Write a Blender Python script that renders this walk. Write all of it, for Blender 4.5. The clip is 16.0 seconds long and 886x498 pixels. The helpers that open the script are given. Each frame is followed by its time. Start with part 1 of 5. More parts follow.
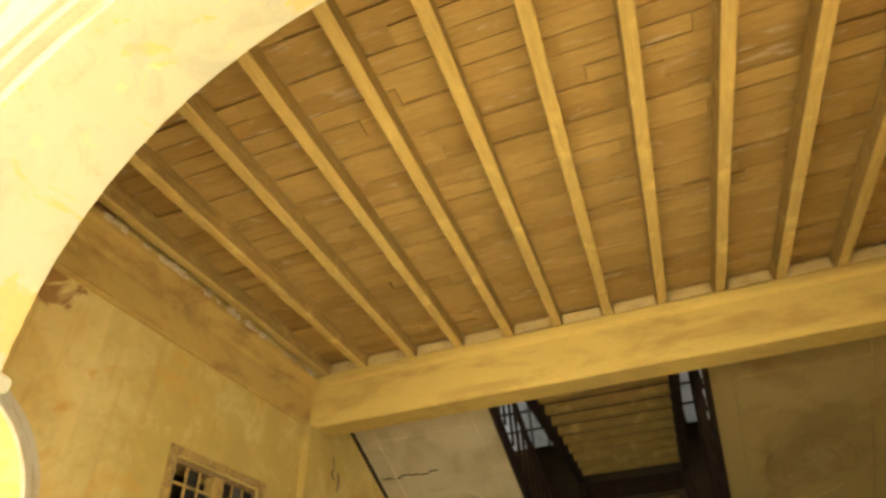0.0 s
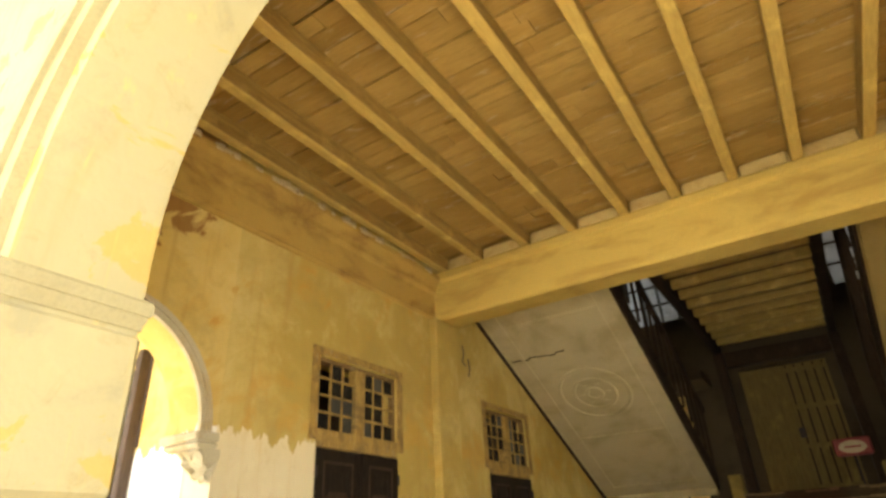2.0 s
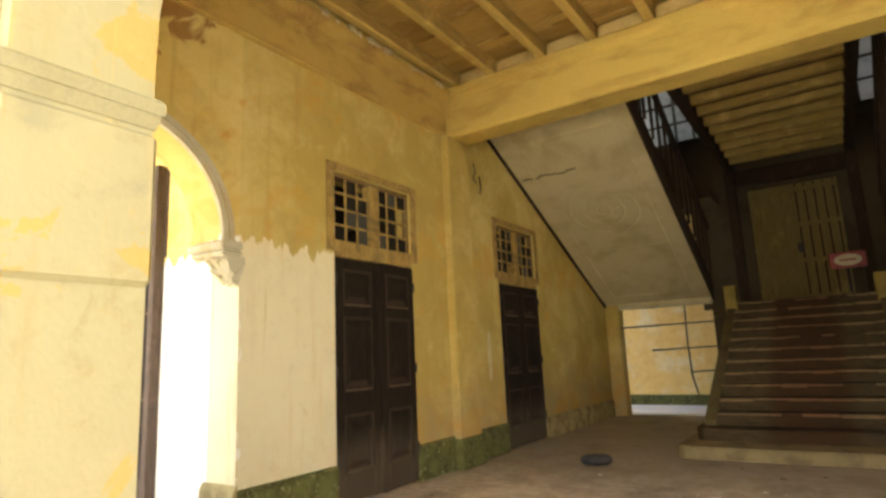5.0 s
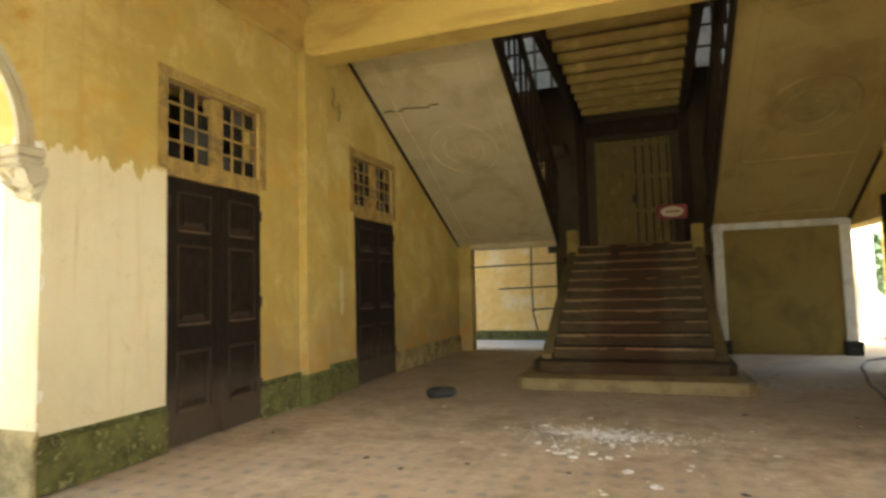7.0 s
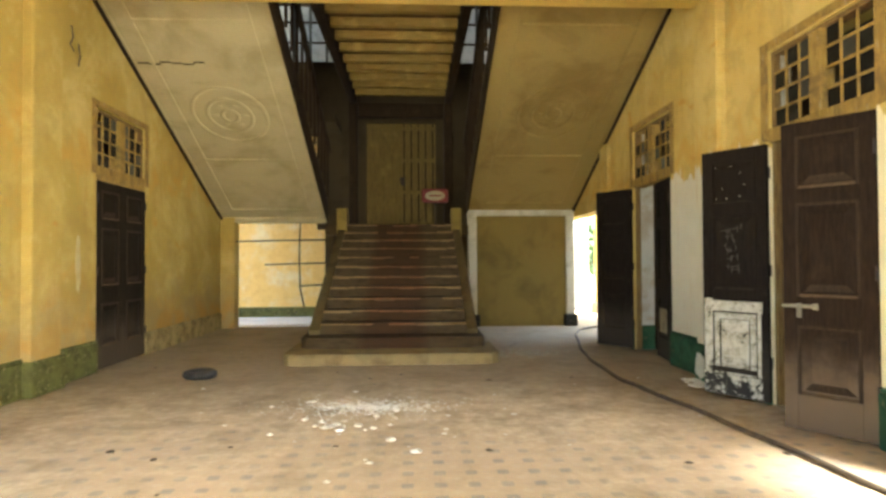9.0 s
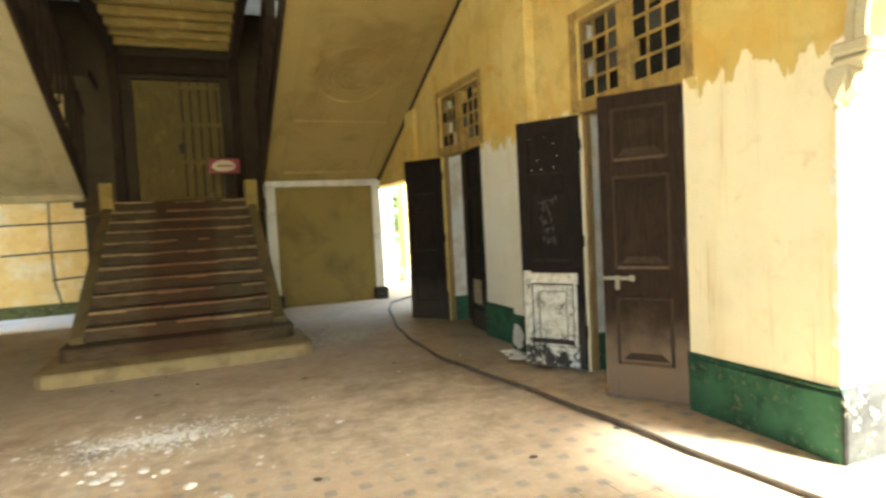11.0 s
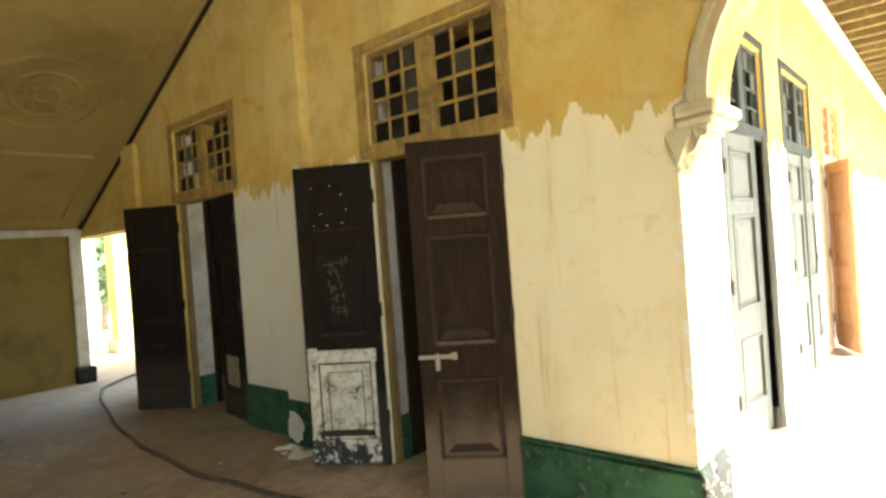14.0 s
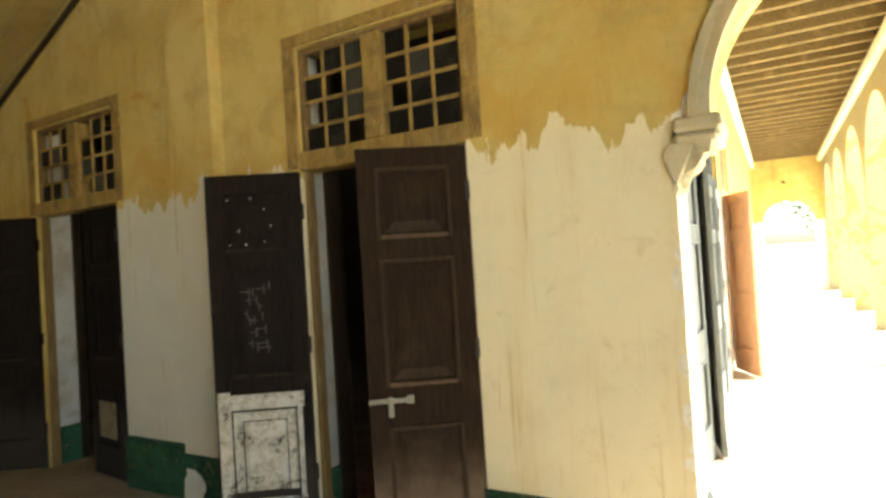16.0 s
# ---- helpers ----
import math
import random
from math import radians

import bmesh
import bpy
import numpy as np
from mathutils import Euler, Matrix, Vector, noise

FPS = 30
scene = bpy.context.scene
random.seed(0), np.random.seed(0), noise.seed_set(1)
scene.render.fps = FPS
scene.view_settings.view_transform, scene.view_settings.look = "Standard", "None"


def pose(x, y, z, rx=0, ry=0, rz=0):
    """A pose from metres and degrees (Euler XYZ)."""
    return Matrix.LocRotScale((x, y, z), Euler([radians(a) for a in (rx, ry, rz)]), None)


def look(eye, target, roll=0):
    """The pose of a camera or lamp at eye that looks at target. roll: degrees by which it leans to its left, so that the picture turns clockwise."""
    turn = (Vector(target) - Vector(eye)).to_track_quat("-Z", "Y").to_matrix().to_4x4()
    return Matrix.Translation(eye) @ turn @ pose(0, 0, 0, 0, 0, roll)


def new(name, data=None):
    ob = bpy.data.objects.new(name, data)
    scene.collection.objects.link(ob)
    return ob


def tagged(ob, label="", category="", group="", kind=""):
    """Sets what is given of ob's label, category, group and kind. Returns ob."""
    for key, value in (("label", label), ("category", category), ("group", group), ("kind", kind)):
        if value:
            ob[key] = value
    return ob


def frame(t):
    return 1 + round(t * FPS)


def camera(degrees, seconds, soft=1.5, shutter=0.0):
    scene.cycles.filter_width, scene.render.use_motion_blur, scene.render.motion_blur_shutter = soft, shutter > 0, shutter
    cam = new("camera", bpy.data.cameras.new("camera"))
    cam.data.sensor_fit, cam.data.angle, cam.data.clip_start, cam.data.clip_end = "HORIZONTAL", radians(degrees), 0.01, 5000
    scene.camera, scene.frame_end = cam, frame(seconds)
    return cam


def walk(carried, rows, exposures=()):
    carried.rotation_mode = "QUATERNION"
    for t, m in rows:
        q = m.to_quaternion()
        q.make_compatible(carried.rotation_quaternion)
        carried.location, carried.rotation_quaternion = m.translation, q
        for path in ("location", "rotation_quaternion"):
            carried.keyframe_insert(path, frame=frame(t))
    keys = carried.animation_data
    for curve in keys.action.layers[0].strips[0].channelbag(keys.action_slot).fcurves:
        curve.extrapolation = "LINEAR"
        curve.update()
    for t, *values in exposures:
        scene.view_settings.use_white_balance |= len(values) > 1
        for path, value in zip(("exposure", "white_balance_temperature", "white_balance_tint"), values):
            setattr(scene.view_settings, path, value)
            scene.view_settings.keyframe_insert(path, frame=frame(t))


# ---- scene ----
cam = camera(74.0, 16.0, soft=2.8, shutter=0.4)
# stops by which the clip's camera brightens on the way
EXPOSURES = [(0, 3.35, 6800, 10), (1.2, 3.22, 6750, 10), (2.5, 3.18, 6700, 9), (4, 3.15, 6600, 9), (6.5, 3.05, 6400, 7), (7.2, 3.2, 6350, 6), (7.7, 3.45, 6350, 6), (8.5, 3.9, 6300, 5), (11, 4.0, 6150, 2), (12, 3.7, 6100, 2), (13, 3.7, 6100, 2), (13.5, 3.7, 6100, 2), (14.5, 3.3, 6100, 2), (16, 3.3, 6100, 2)]
PATH = [
    (0, (0.593, 0.598, 1.397), (0.102, 2.114, 2.605), -3.4),
    (0.5, (0.604, 0.646, 1.424), (-0.031, 2.16, 2.567), -3.2),
    (1, (0.616, 0.688, 1.448), (-0.129, 2.209, 2.512), -3.3),
    (1.5, (0.636, 0.679, 1.431), (-0.205, 2.196, 2.426), -3.4),
    (2, (0.665, 0.679, 1.43), (-0.271, 2.192, 2.344), -2.9),
    (2.5, (0.72, 0.67, 1.449), (-0.311, 2.189, 2.24), -2.2),
    (3, (0.736, 0.667, 1.458), (-0.333, 2.207, 2.154), -2.4),
    (3.5, (0.728, 0.659, 1.44), (-0.364, 2.215, 2.063), -2.3),
    (4, (0.704, 0.672, 1.401), (-0.413, 2.242, 1.937), -2.2),
    (6.5, (0.497, 0.836, 1.311), (-0.346, 2.643, 1.468), -1.7),
    (7, (0.511, 0.923, 1.315), (-0.165, 2.8, 1.449), -1.5),
    (7.5, (0.516, 0.947, 1.323), (0.061, 2.891, 1.442), -0.8),
    (8, (0.513, 0.902, 1.339), (0.276, 2.885, 1.441), -0.2),
    (8.5, (0.461, 0.843, 1.336), (0.414, 2.841, 1.406), -0.2),
    (11, (0.438, 1.548, 1.505), (1.188, 3.4, 1.403), -3.0),
    (11.5, (0.406, 1.784, 1.627), (1.416, 3.503, 1.467), -4.2),
    (12, (0.443, 1.942, 1.663), (1.52, 3.614, 1.451), -4.5),
    (12.5, (0.511, 2.152, 1.646), (1.674, 3.774, 1.52), -5.7),
    (13, (0.54, 2.31, 1.665), (1.786, 3.868, 1.527), -3.4),
    (13.5, (0.562, 2.491, 1.647), (1.951, 3.928, 1.572), -3.6),
    (14, (0.567, 2.665, 1.707), (2.069, 3.985, 1.691), -4.2),
    (14.5, (0.59, 2.841, 1.685), (2.108, 4.143, 1.694), -4.4),
    (15, (0.672, 3.035, 1.695), (2.235, 4.281, 1.746), -5.1),
    (15.5, (0.696, 3.208, 1.681), (2.335, 4.353, 1.727), -2.7),
    (16, (0.703, 3.354, 1.731), (2.444, 4.337, 1.773), -3.6),
]
walk(cam, [(t, look(eye, target, roll)) for t, eye, target, roll in PATH], EXPOSURES)

# ---- daylight: bright overcast sky ----
world = bpy.data.worlds.new("sky")
scene.world = world
world.use_nodes = True
wn = world.node_tree
wn.nodes.clear()
sky = wn.nodes.new("ShaderNodeTexSky")
sky.sky_type, sky.sun_disc = "NISHITA", False
sky.sun_elevation, sky.sun_rotation = radians(48), radians(148)
sky.air_density, sky.dust_density = 1.0, 4.0
bg = wn.nodes.new("ShaderNodeBackground")
bg.inputs["Strength"].default_value = 0.15
wo = wn.nodes.new("ShaderNodeOutputWorld")
wn.links.new(sky.outputs[0], bg.inputs[0])
wn.links.new(bg.outputs[0], wo.inputs[0])
sun = new("sun", bpy.data.lights.new("sun", "SUN"))
sun.data.energy, sun.data.angle, sun.data.color = 4.8, radians(14), (1.0, 0.97, 0.92)
sun.matrix_world = look((5.6, -9.0, 11.8), (0, 0, 0))

# ---- plan, in metres ----
XL, XR, WT = -3.43, 3.71, 0.37          # hall walls and their thickness
YF0, YF1 = 1.37, 1.85                   # front wall
YC, YB = 3.75, 3.95                     # corner of the hall walls, back wall of the verandas
YS = 12.8                               # front of the landing
ZC = 5.1                                # ceiling boards
DOOR_H, TRAN_H = 2.4, 3.24
D1, D2 = (4.86, 6.12), (8.22, 9.50)
CX = 0.14                                # middle of the entrance and of the stair

# ---- materials ----


def mat(name, rough=0.85, metal=0.0):
    m = bpy.data.materials.new(name)
    m.use_nodes = True
    b = m.node_tree.nodes["Principled BSDF"]
    b.inputs["Roughness"].default_value, b.inputs["Metallic"].default_value = rough, metal
    b.inputs["Specular IOR Level"].default_value = 0.12 if rough > 0.72 else 0.4
    return m, m.node_tree, b


def node(nt, kind, **kw):
    n = nt.nodes.new(kind)
    for k, v in kw.items():
        if k == "op":
            n.operation = v
        else:
            n.inputs[k].default_value = v
    return n


def coords(nt, scale=(1, 1, 1)):
    tc = nt.nodes.new("ShaderNodeTexCoord")
    mp = nt.nodes.new("ShaderNodeMapping")
    mp.inputs["Scale"].default_value = scale
    nt.links.new(tc.outputs["Object"], mp.inputs["Vector"])
    return mp.outputs["Vector"]


def noise_fac(nt, vec, scale, detail=5.0, rough=0.6, distortion=0.0):
    n = node(nt, "ShaderNodeTexNoise", Scale=scale, Detail=detail, Roughness=rough, Distortion=distortion)
    nt.links.new(vec, n.inputs["Vector"])
    return n.outputs["Fac"]


def ramp(nt, fac, a, b, lo=0.0, hi=1.0):
    n = node(nt, "ShaderNodeMapRange")
    n.interpolation_type = "SMOOTHSTEP"
    n.inputs["From Min"].default_value, n.inputs["From Max"].default_value = a, b
    n.inputs["To Min"].default_value, n.inputs["To Max"].default_value = lo, hi
    nt.links.new(fac, n.inputs["Value"])
    return n.outputs["Result"]


def mix(nt, fac, a, b):
    n = nt.nodes.new("ShaderNodeMix")
    n.data_type = "RGBA"
    for key, v in ((0, fac), (6, a), (7, b)):
        if isinstance(v, (int, float)):
            n.inputs[key].default_value = v
        elif isinstance(v, tuple):
            n.inputs[key].default_value = (*v, 1.0)
        else:
            nt.links.new(v, n.inputs[key])
    return n.outputs[2]


def maths(nt, op, a, b=0.0):
    n = nt.nodes.new("ShaderNodeMath")
    n.operation = op
    for key, v in ((0, a), (1, b)):
        if isinstance(v, (int, float)):
            n.inputs[key].default_value = v
        else:
            nt.links.new(v, n.inputs[key])
    return n.outputs[0]


def axis_of(nt, vec, i):
    n = nt.nodes.new("ShaderNodeSeparateXYZ")
    nt.links.new(vec, n.inputs[0])
    return n.outputs[i]


def bump(nt, b, height, strength=0.3, distance=0.01):
    n = node(nt, "ShaderNodeBump", Strength=strength, Distance=distance)
    nt.links.new(height, n.inputs["Height"])
    nt.links.new(n.outputs[0], b.inputs["Normal"])


def surface(name, base, stain, grain=None, scale=1.0, stretch=(1, 1, 1), amount=0.7, rough=0.85, bumps=0.25, fine=60.0, metal=0.0, lo=0.45, hi=0.7):
    """A worn surface: base colour, large stains, small grain, fine relief."""
    m, nt, b = mat(name, rough, metal)
    v = coords(nt, stretch)
    big = ramp(nt, noise_fac(nt, v, scale, 6, 0.62, 0.4), lo, hi, 0, amount)
    col = mix(nt, big, base, stain)
    small = noise_fac(nt, v, fine, 4, 0.6)
    g = grain or tuple(c * 0.72 for c in base)
    col = mix(nt, ramp(nt, small, 0.4, 0.75, 0, 0.45), col, g)
    nt.links.new(col, b.inputs["Base Color"])
    bump(nt, b, maths(nt, "ADD", small, noise_fac(nt, v, scale * 6, 4)), bumps, 0.006)
    return m


OCHRE, CREAM, STAIN = (0.60, 0.44, 0.125), (0.83, 0.75, 0.50), (0.34, 0.17, 0.05)


def wall_paint(name, cream_to, cream_z, ochre=OCHRE, cream=CREAM, white_from=None, damped=False, peel=False):
    """Old ochre limewash with a paler repainted dado that ends in a ragged edge."""
    m, nt, b = mat(name, 0.9)
    v = coords(nt)
    y, z = axis_of(nt, v, 1), axis_of(nt, v, 2)
    blot = noise_fac(nt, v, 0.9, 6, 0.65, 0.5)
    streak = noise_fac(nt, coords(nt, (5, 5, 0.5)), 1.2, 5, 0.6)
    col = mix(nt, ramp(nt, blot, 0.42, 0.68, 0, 0.75), ochre, (0.66, 0.53, 0.20))
    col = mix(nt, ramp(nt, streak, 0.54, 0.78, 0, 0.65), col, (0.42, 0.275, 0.07))
    patch = noise_fac(nt, v, 2.3, 5, 0.55, 1.0)
    col = mix(nt, ramp(nt, patch, 0.66, 0.71, 0, 0.6), col, (0.50, 0.25, 0.05))
    pale = mix(nt, ramp(nt, streak, 0.5, 0.78, 0, 0.6), cream, (cream[0] * 0.87, cream[1] * 0.74, cream[2] * 0.5))
    pale = mix(nt, ramp(nt, blot, 0.5, 0.75, 0, 0.4), pale, tuple(min(0.9, c * 1.06) for c in cream))
    soil = noise_fac(nt, v, 6.0, 6, 0.7, 0.6)
    pale = mix(nt, ramp(nt, soil, 0.55, 0.75, 0, 0.45), pale, (cream[0] * 0.7, cream[1] * 0.6, cream[2] * 0.42))
    col = mix(nt, ramp(nt, soil, 0.5, 0.72, 0, 0.4), col, (0.47, 0.32, 0.085))
    if white_from is not None:
        pale = mix(nt, ramp(nt, y, white_from, white_from + 0.1), pale, (0.68, 0.66, 0.54))
    if peel:
        shed = noise_fac(nt, v, 1.5, 6, 0.6, 0.8)
        pale = mix(nt, ramp(nt, shed, 0.56, 0.575, 0, 0.75), pale, (0.35, 0.245, 0.06))
        pale = mix(nt, ramp(nt, noise_fac(nt, v, 2.6, 6, 0.65, 0.6), 0.55, 0.70, 0, 0.6), pale, (0.22, 0.20, 0.12))
    rag = maths(nt, "MULTIPLY", maths(nt, "SUBTRACT", noise_fac(nt, coords(nt, (4, 4, 1.0)), 1.6, 4, 0.6), 0.5), 0.75)
    edge = ramp(nt, maths(nt, "ADD", z, rag), cream_z - 0.012, cream_z + 0.012, 1, 0)
    edge = maths(nt, "MULTIPLY", edge, ramp(nt, y, cream_to, cream_to + 0.02, 1, 0))
    col = mix(nt, edge, col, pale)
    cloud = noise_fac(nt, v, 1.7, 7, 0.7, 0.25)
    bare = maths(nt, "SUBTRACT", 1.0, maths(nt, "MULTIPLY", edge, 0.8))
    col = mix(nt, maths(nt, "MULTIPLY", ramp(nt, cloud, 0.49, 0.64, 0, 0.42), bare), col, (0.38, 0.275, 0.085))
    col = mix(nt, maths(nt, "MULTIPLY", ramp(nt, cloud, 0.34, 0.46, 0.30, 0), bare), col, (0.72, 0.60, 0.27))
    drip = noise_fac(nt, coords(nt, (11, 11, 0.55)), 1.3, 5, 0.6)
    col = mix(nt, ramp(nt, drip, 0.60, 0.74, 0, 0.5), col, (0.50, 0.34, 0.10))
    if cream_z:
        rust = maths(nt, "ADD", patch, maths(nt, "MULTIPLY", ramp(nt, z, cream_z - 0.15, cream_z + 0.2), ramp(nt, z, cream_z + 0.2, cream_z + 0.75, 0.16, 0)))
        col = mix(nt, maths(nt, "MULTIPLY", ramp(nt, rust, 0.56, 0.72, 0, 0.5), maths(nt, "SUBTRACT", 1.0, edge)), col, (0.56, 0.33, 0.06))
    damp = maths(nt, "ADD", maths(nt, "MULTIPLY", ramp(nt, y, 3.0, 4.3, 1, 0), ramp(nt, z, 3.3, 4.1, 0, 1)), maths(nt, "MULTIPLY", patch, 1.6))
    col = mix(nt, maths(nt, "MULTIPLY", ramp(nt, damp, 1.56, 1.66), 0.85 if damped else 0.0), col, (0.27, 0.13, 0.035))
    low = ramp(nt, maths(nt, "ADD", z, maths(nt, "MULTIPLY", noise_fac(nt, v, 2.6, 5), 1.4)), 0.9, 2.1, 0.7, 0)
    low = maths(nt, "MULTIPLY", low, maths(nt, "SUBTRACT", 1.0, maths(nt, "MULTIPLY", edge, 0.75)))
    col = mix(nt, low, col, mix(nt, ramp(nt, patch, 0.4, 0.62), (0.34, 0.25, 0.12), (0.42, 0.235, 0.065)))
    nt.links.new(col, b.inputs["Base Color"])
    fine = noise_fac(nt, v, 45, 5, 0.65)
    bump(nt, b, maths(nt, "ADD", maths(nt, "MULTIPLY", fine, 0.5), maths(nt, "ADD", maths(nt, "MULTIPLY", edge, 0.6), maths(nt, "ADD", patch, cloud))), 0.5, 0.008)
    return m


def plinth_paint(name, paint, under, under_amount):
    m, nt, b = mat(name, 0.8)
    v = coords(nt)
    n1, n2 = noise_fac(nt, v, 5, 6, 0.65), noise_fac(nt, v, 18, 5, 0.7)
    col = mix(nt, ramp(nt, n1, 0.35, 0.7), paint, tuple(c * 0.45 for c in paint))
    col = mix(nt, ramp(nt, maths(nt, "ADD", n2, maths(nt, "MULTIPLY", n1, 0.35)), 0.76, 0.80, 0, under_amount), col, under)
    nt.links.new(col, b.inputs["Base Color"])
    bump(nt, b, n2, 0.5, 0.008)
    return m


def wood(name, base, dark, stretch=(9, 9, 0.9), rough=0.65, worn=None, dusty=None):
    m, nt, b = mat(name, rough)
    v = coords(nt, stretch)
    g = noise_fac(nt, v, 6, 7, 0.65, 0.6)
    col = mix(nt, ramp(nt, g, 0.3, 0.7), base, dark)
    v2 = coords(nt)
    dust = noise_fac(nt, v2, 3.5, 5, 0.6)
    col = mix(nt, ramp(nt, dust, 0.52, 0.8, 0, 0.55), col, worn or tuple(min(1, c * 1.9) for c in base))
    if dusty:
        col = mix(nt, ramp(nt, maths(nt, "ADD", axis_of(nt, v2, 2), maths(nt, "MULTIPLY", dust, 0.6)), 0.50, 1.05, 0.85, 0), col, dusty)
    nt.links.new(col, b.inputs["Base Color"])
    bump(nt, b, g, 0.25, 0.003)
    return m


M_WALL_R = wall_paint("ochre_limewash_pale_dado", 8.4, 2.36, white_from=6.4)
M_WALL_L = wall_paint("ochre_limewash_cream_dado", 4.85, 2.36, ochre=(0.46, 0.342, 0.088), cream=(0.74, 0.66, 0.42), damped=True)
M_WALL = wall_paint("ochre_limewash", -50, 0, ochre=(0.48, 0.355, 0.092))
M_PIER = wall_paint("cream_limewash_pier", 50, 6.5, cream=(0.295, 0.262, 0.145), peel=True)
# Dado lifted to near-white so jambs and verandas look overexposed.
M_JAMB = wall_paint("ochre_limewash_glare_dado", 50, 2.36, cream=(0.88, 0.86, 0.78))
M_JAMB_L = wall_paint("ochre_limewash_damp", 50, 2.36, cream=(0.88, 0.86, 0.78), damped=True)
M_PALE = surface("pale_limewash", (0.82, 0.78, 0.62), (0.74, 0.62, 0.30), scale=1.1, amount=0.6)
M_BEAM = surface("ochre_limewash_beam", (0.62, 0.45, 0.115), (0.40, 0.26, 0.065), scale=1.5, stretch=(0.6, 1, 2.2), amount=0.8)
M_CORNICE_L = surface("stained_flaking_cornice", (0.47, 0.32, 0.082), (0.25, 0.14, 0.045), scale=1.8, stretch=(1, 0.8, 1.6), amount=0.85, lo=0.44, hi=0.70)
M_TRIM = surface("ochre_plaster_trim", (0.64, 0.50, 0.17), (0.46, 0.31, 0.08), scale=2.0)
M_CREAMTRIM = surface("cream_plaster_trim", (0.54, 0.49, 0.33), (0.44, 0.31, 0.12), scale=3.0)
M_PIERTRIM = surface("grey_cream_plaster_trim", (0.265, 0.235, 0.13), (0.19, 0.15, 0.07), scale=2.2, amount=0.8)
M_RAFTER = wood("ochre_painted_timber", (0.60, 0.43, 0.115), (0.48, 0.33, 0.08), (6, 0.7, 6), 0.7)


def board_material():
    """Ceiling boards, each of its own tint, with flaking pale limewash."""
    m, nt, b = mat("old_ceiling_boards", 0.8)
    isle = nt.nodes.new("ShaderNodeNewGeometry").outputs["Random Per Island"]
    v = coords(nt)
    g = noise_fac(nt, coords(nt, (0.8, 8, 8)), 6, 7, 0.65, 0.6)
    col = mix(nt, isle, (0.54, 0.365, 0.105), (0.38, 0.24, 0.064))
    col = mix(nt, ramp(nt, g, 0.35, 0.75, 0, 0.45), col, (0.24, 0.14, 0.036))
    damp = noise_fac(nt, v, 0.7, 5, 0.6, 0.6)
    col = mix(nt, ramp(nt, damp, 0.55, 0.8, 0, 0.55), col, (0.22, 0.13, 0.04))
    flake = noise_fac(nt, coords(nt, (1.2, 5, 5)), 2.2, 6, 0.7, 0.5)
    col = mix(nt, ramp(nt, maths(nt, "ADD", flake, maths(nt, "MULTIPLY", isle, 0.08)), 0.62, 0.72, 0, 0.5), col, (0.62, 0.51, 0.30))
    nt.links.new(col, b.inputs["Base Color"])
    bump(nt, b, maths(nt, "ADD", g, flake), 0.3, 0.004)
    return m


M_BOARD = board_material()
# Gallery boards: darker than the hall's, with the stairwell shade in the colour.
M_BOARD_DARK = wood("shade_darkened_brown_boards", (0.19, 0.12, 0.05), (0.11, 0.065, 0.026), (0.8, 8, 8), 0.8)
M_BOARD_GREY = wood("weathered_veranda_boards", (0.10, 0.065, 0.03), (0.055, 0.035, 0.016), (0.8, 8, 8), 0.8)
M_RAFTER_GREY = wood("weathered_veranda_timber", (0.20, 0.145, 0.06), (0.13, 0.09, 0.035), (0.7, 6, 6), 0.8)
# Gallery joists: ochre timber toned down for the weaker light there.
M_JOIST = wood("shade_darkened_ochre_timber", (0.44, 0.32, 0.10), (0.33, 0.225, 0.065), (0.7, 6, 6), 0.8)
M_FLAKE = surface("crumbling_pale_plaster", (0.62, 0.52, 0.31), (0.30, 0.15, 0.06), scale=14, lo=0.5, hi=0.62)
# Darker copy of the rafter paint, with the side shade in its colour.
M_RAFTER_SIDE = wood("shade_toned_ochre_timber", (0.36, 0.245, 0.068), (0.25, 0.16, 0.045), (6, 0.7, 6), 0.8)
M_BLOCK = surface("pale_plaster_infill", (0.58, 0.44, 0.17), (0.42, 0.27, 0.08), scale=5)
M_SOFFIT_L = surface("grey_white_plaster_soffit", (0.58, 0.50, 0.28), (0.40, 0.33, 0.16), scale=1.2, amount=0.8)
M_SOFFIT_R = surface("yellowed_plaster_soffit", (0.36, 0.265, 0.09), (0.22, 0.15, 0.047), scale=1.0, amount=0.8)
M_STRING = surface("dirty_olive_plaster", (0.135, 0.10, 0.04), (0.06, 0.043, 0.02), scale=2.2)
M_NEWEL = surface("olive_limewash", (0.30, 0.22, 0.06), (0.18, 0.13, 0.04), scale=2.0)
M_WHITE = surface("old_white_paint", (0.62, 0.60, 0.50), (0.36, 0.32, 0.22), scale=3.0)
M_PLINTH_R = plinth_paint("green_plinth_paint", (0.040, 0.105, 0.055), (0.17, 0.16, 0.085), 0.55)
M_FILL = surface("pale_wall_filler", (0.58, 0.50, 0.27), (0.46, 0.34, 0.13), scale=6)
M_CHIP = surface("glare_pale_chipped_plaster", (0.86, 0.82, 0.70), (0.62, 0.52, 0.34), scale=18)
M_REVEAL = surface("flaking_blue_white_limewash", (0.52, 0.52, 0.46), (0.34, 0.24, 0.12), scale=3.5)
M_PLINTH_L = plinth_paint("mossy_plinth", (0.14, 0.14, 0.045), (0.28, 0.25, 0.12), 0.8)
M_PLINTH_P = plinth_paint("dirty_pale_plinth", (0.42, 0.33, 0.15), (0.20, 0.17, 0.07), 0.7)
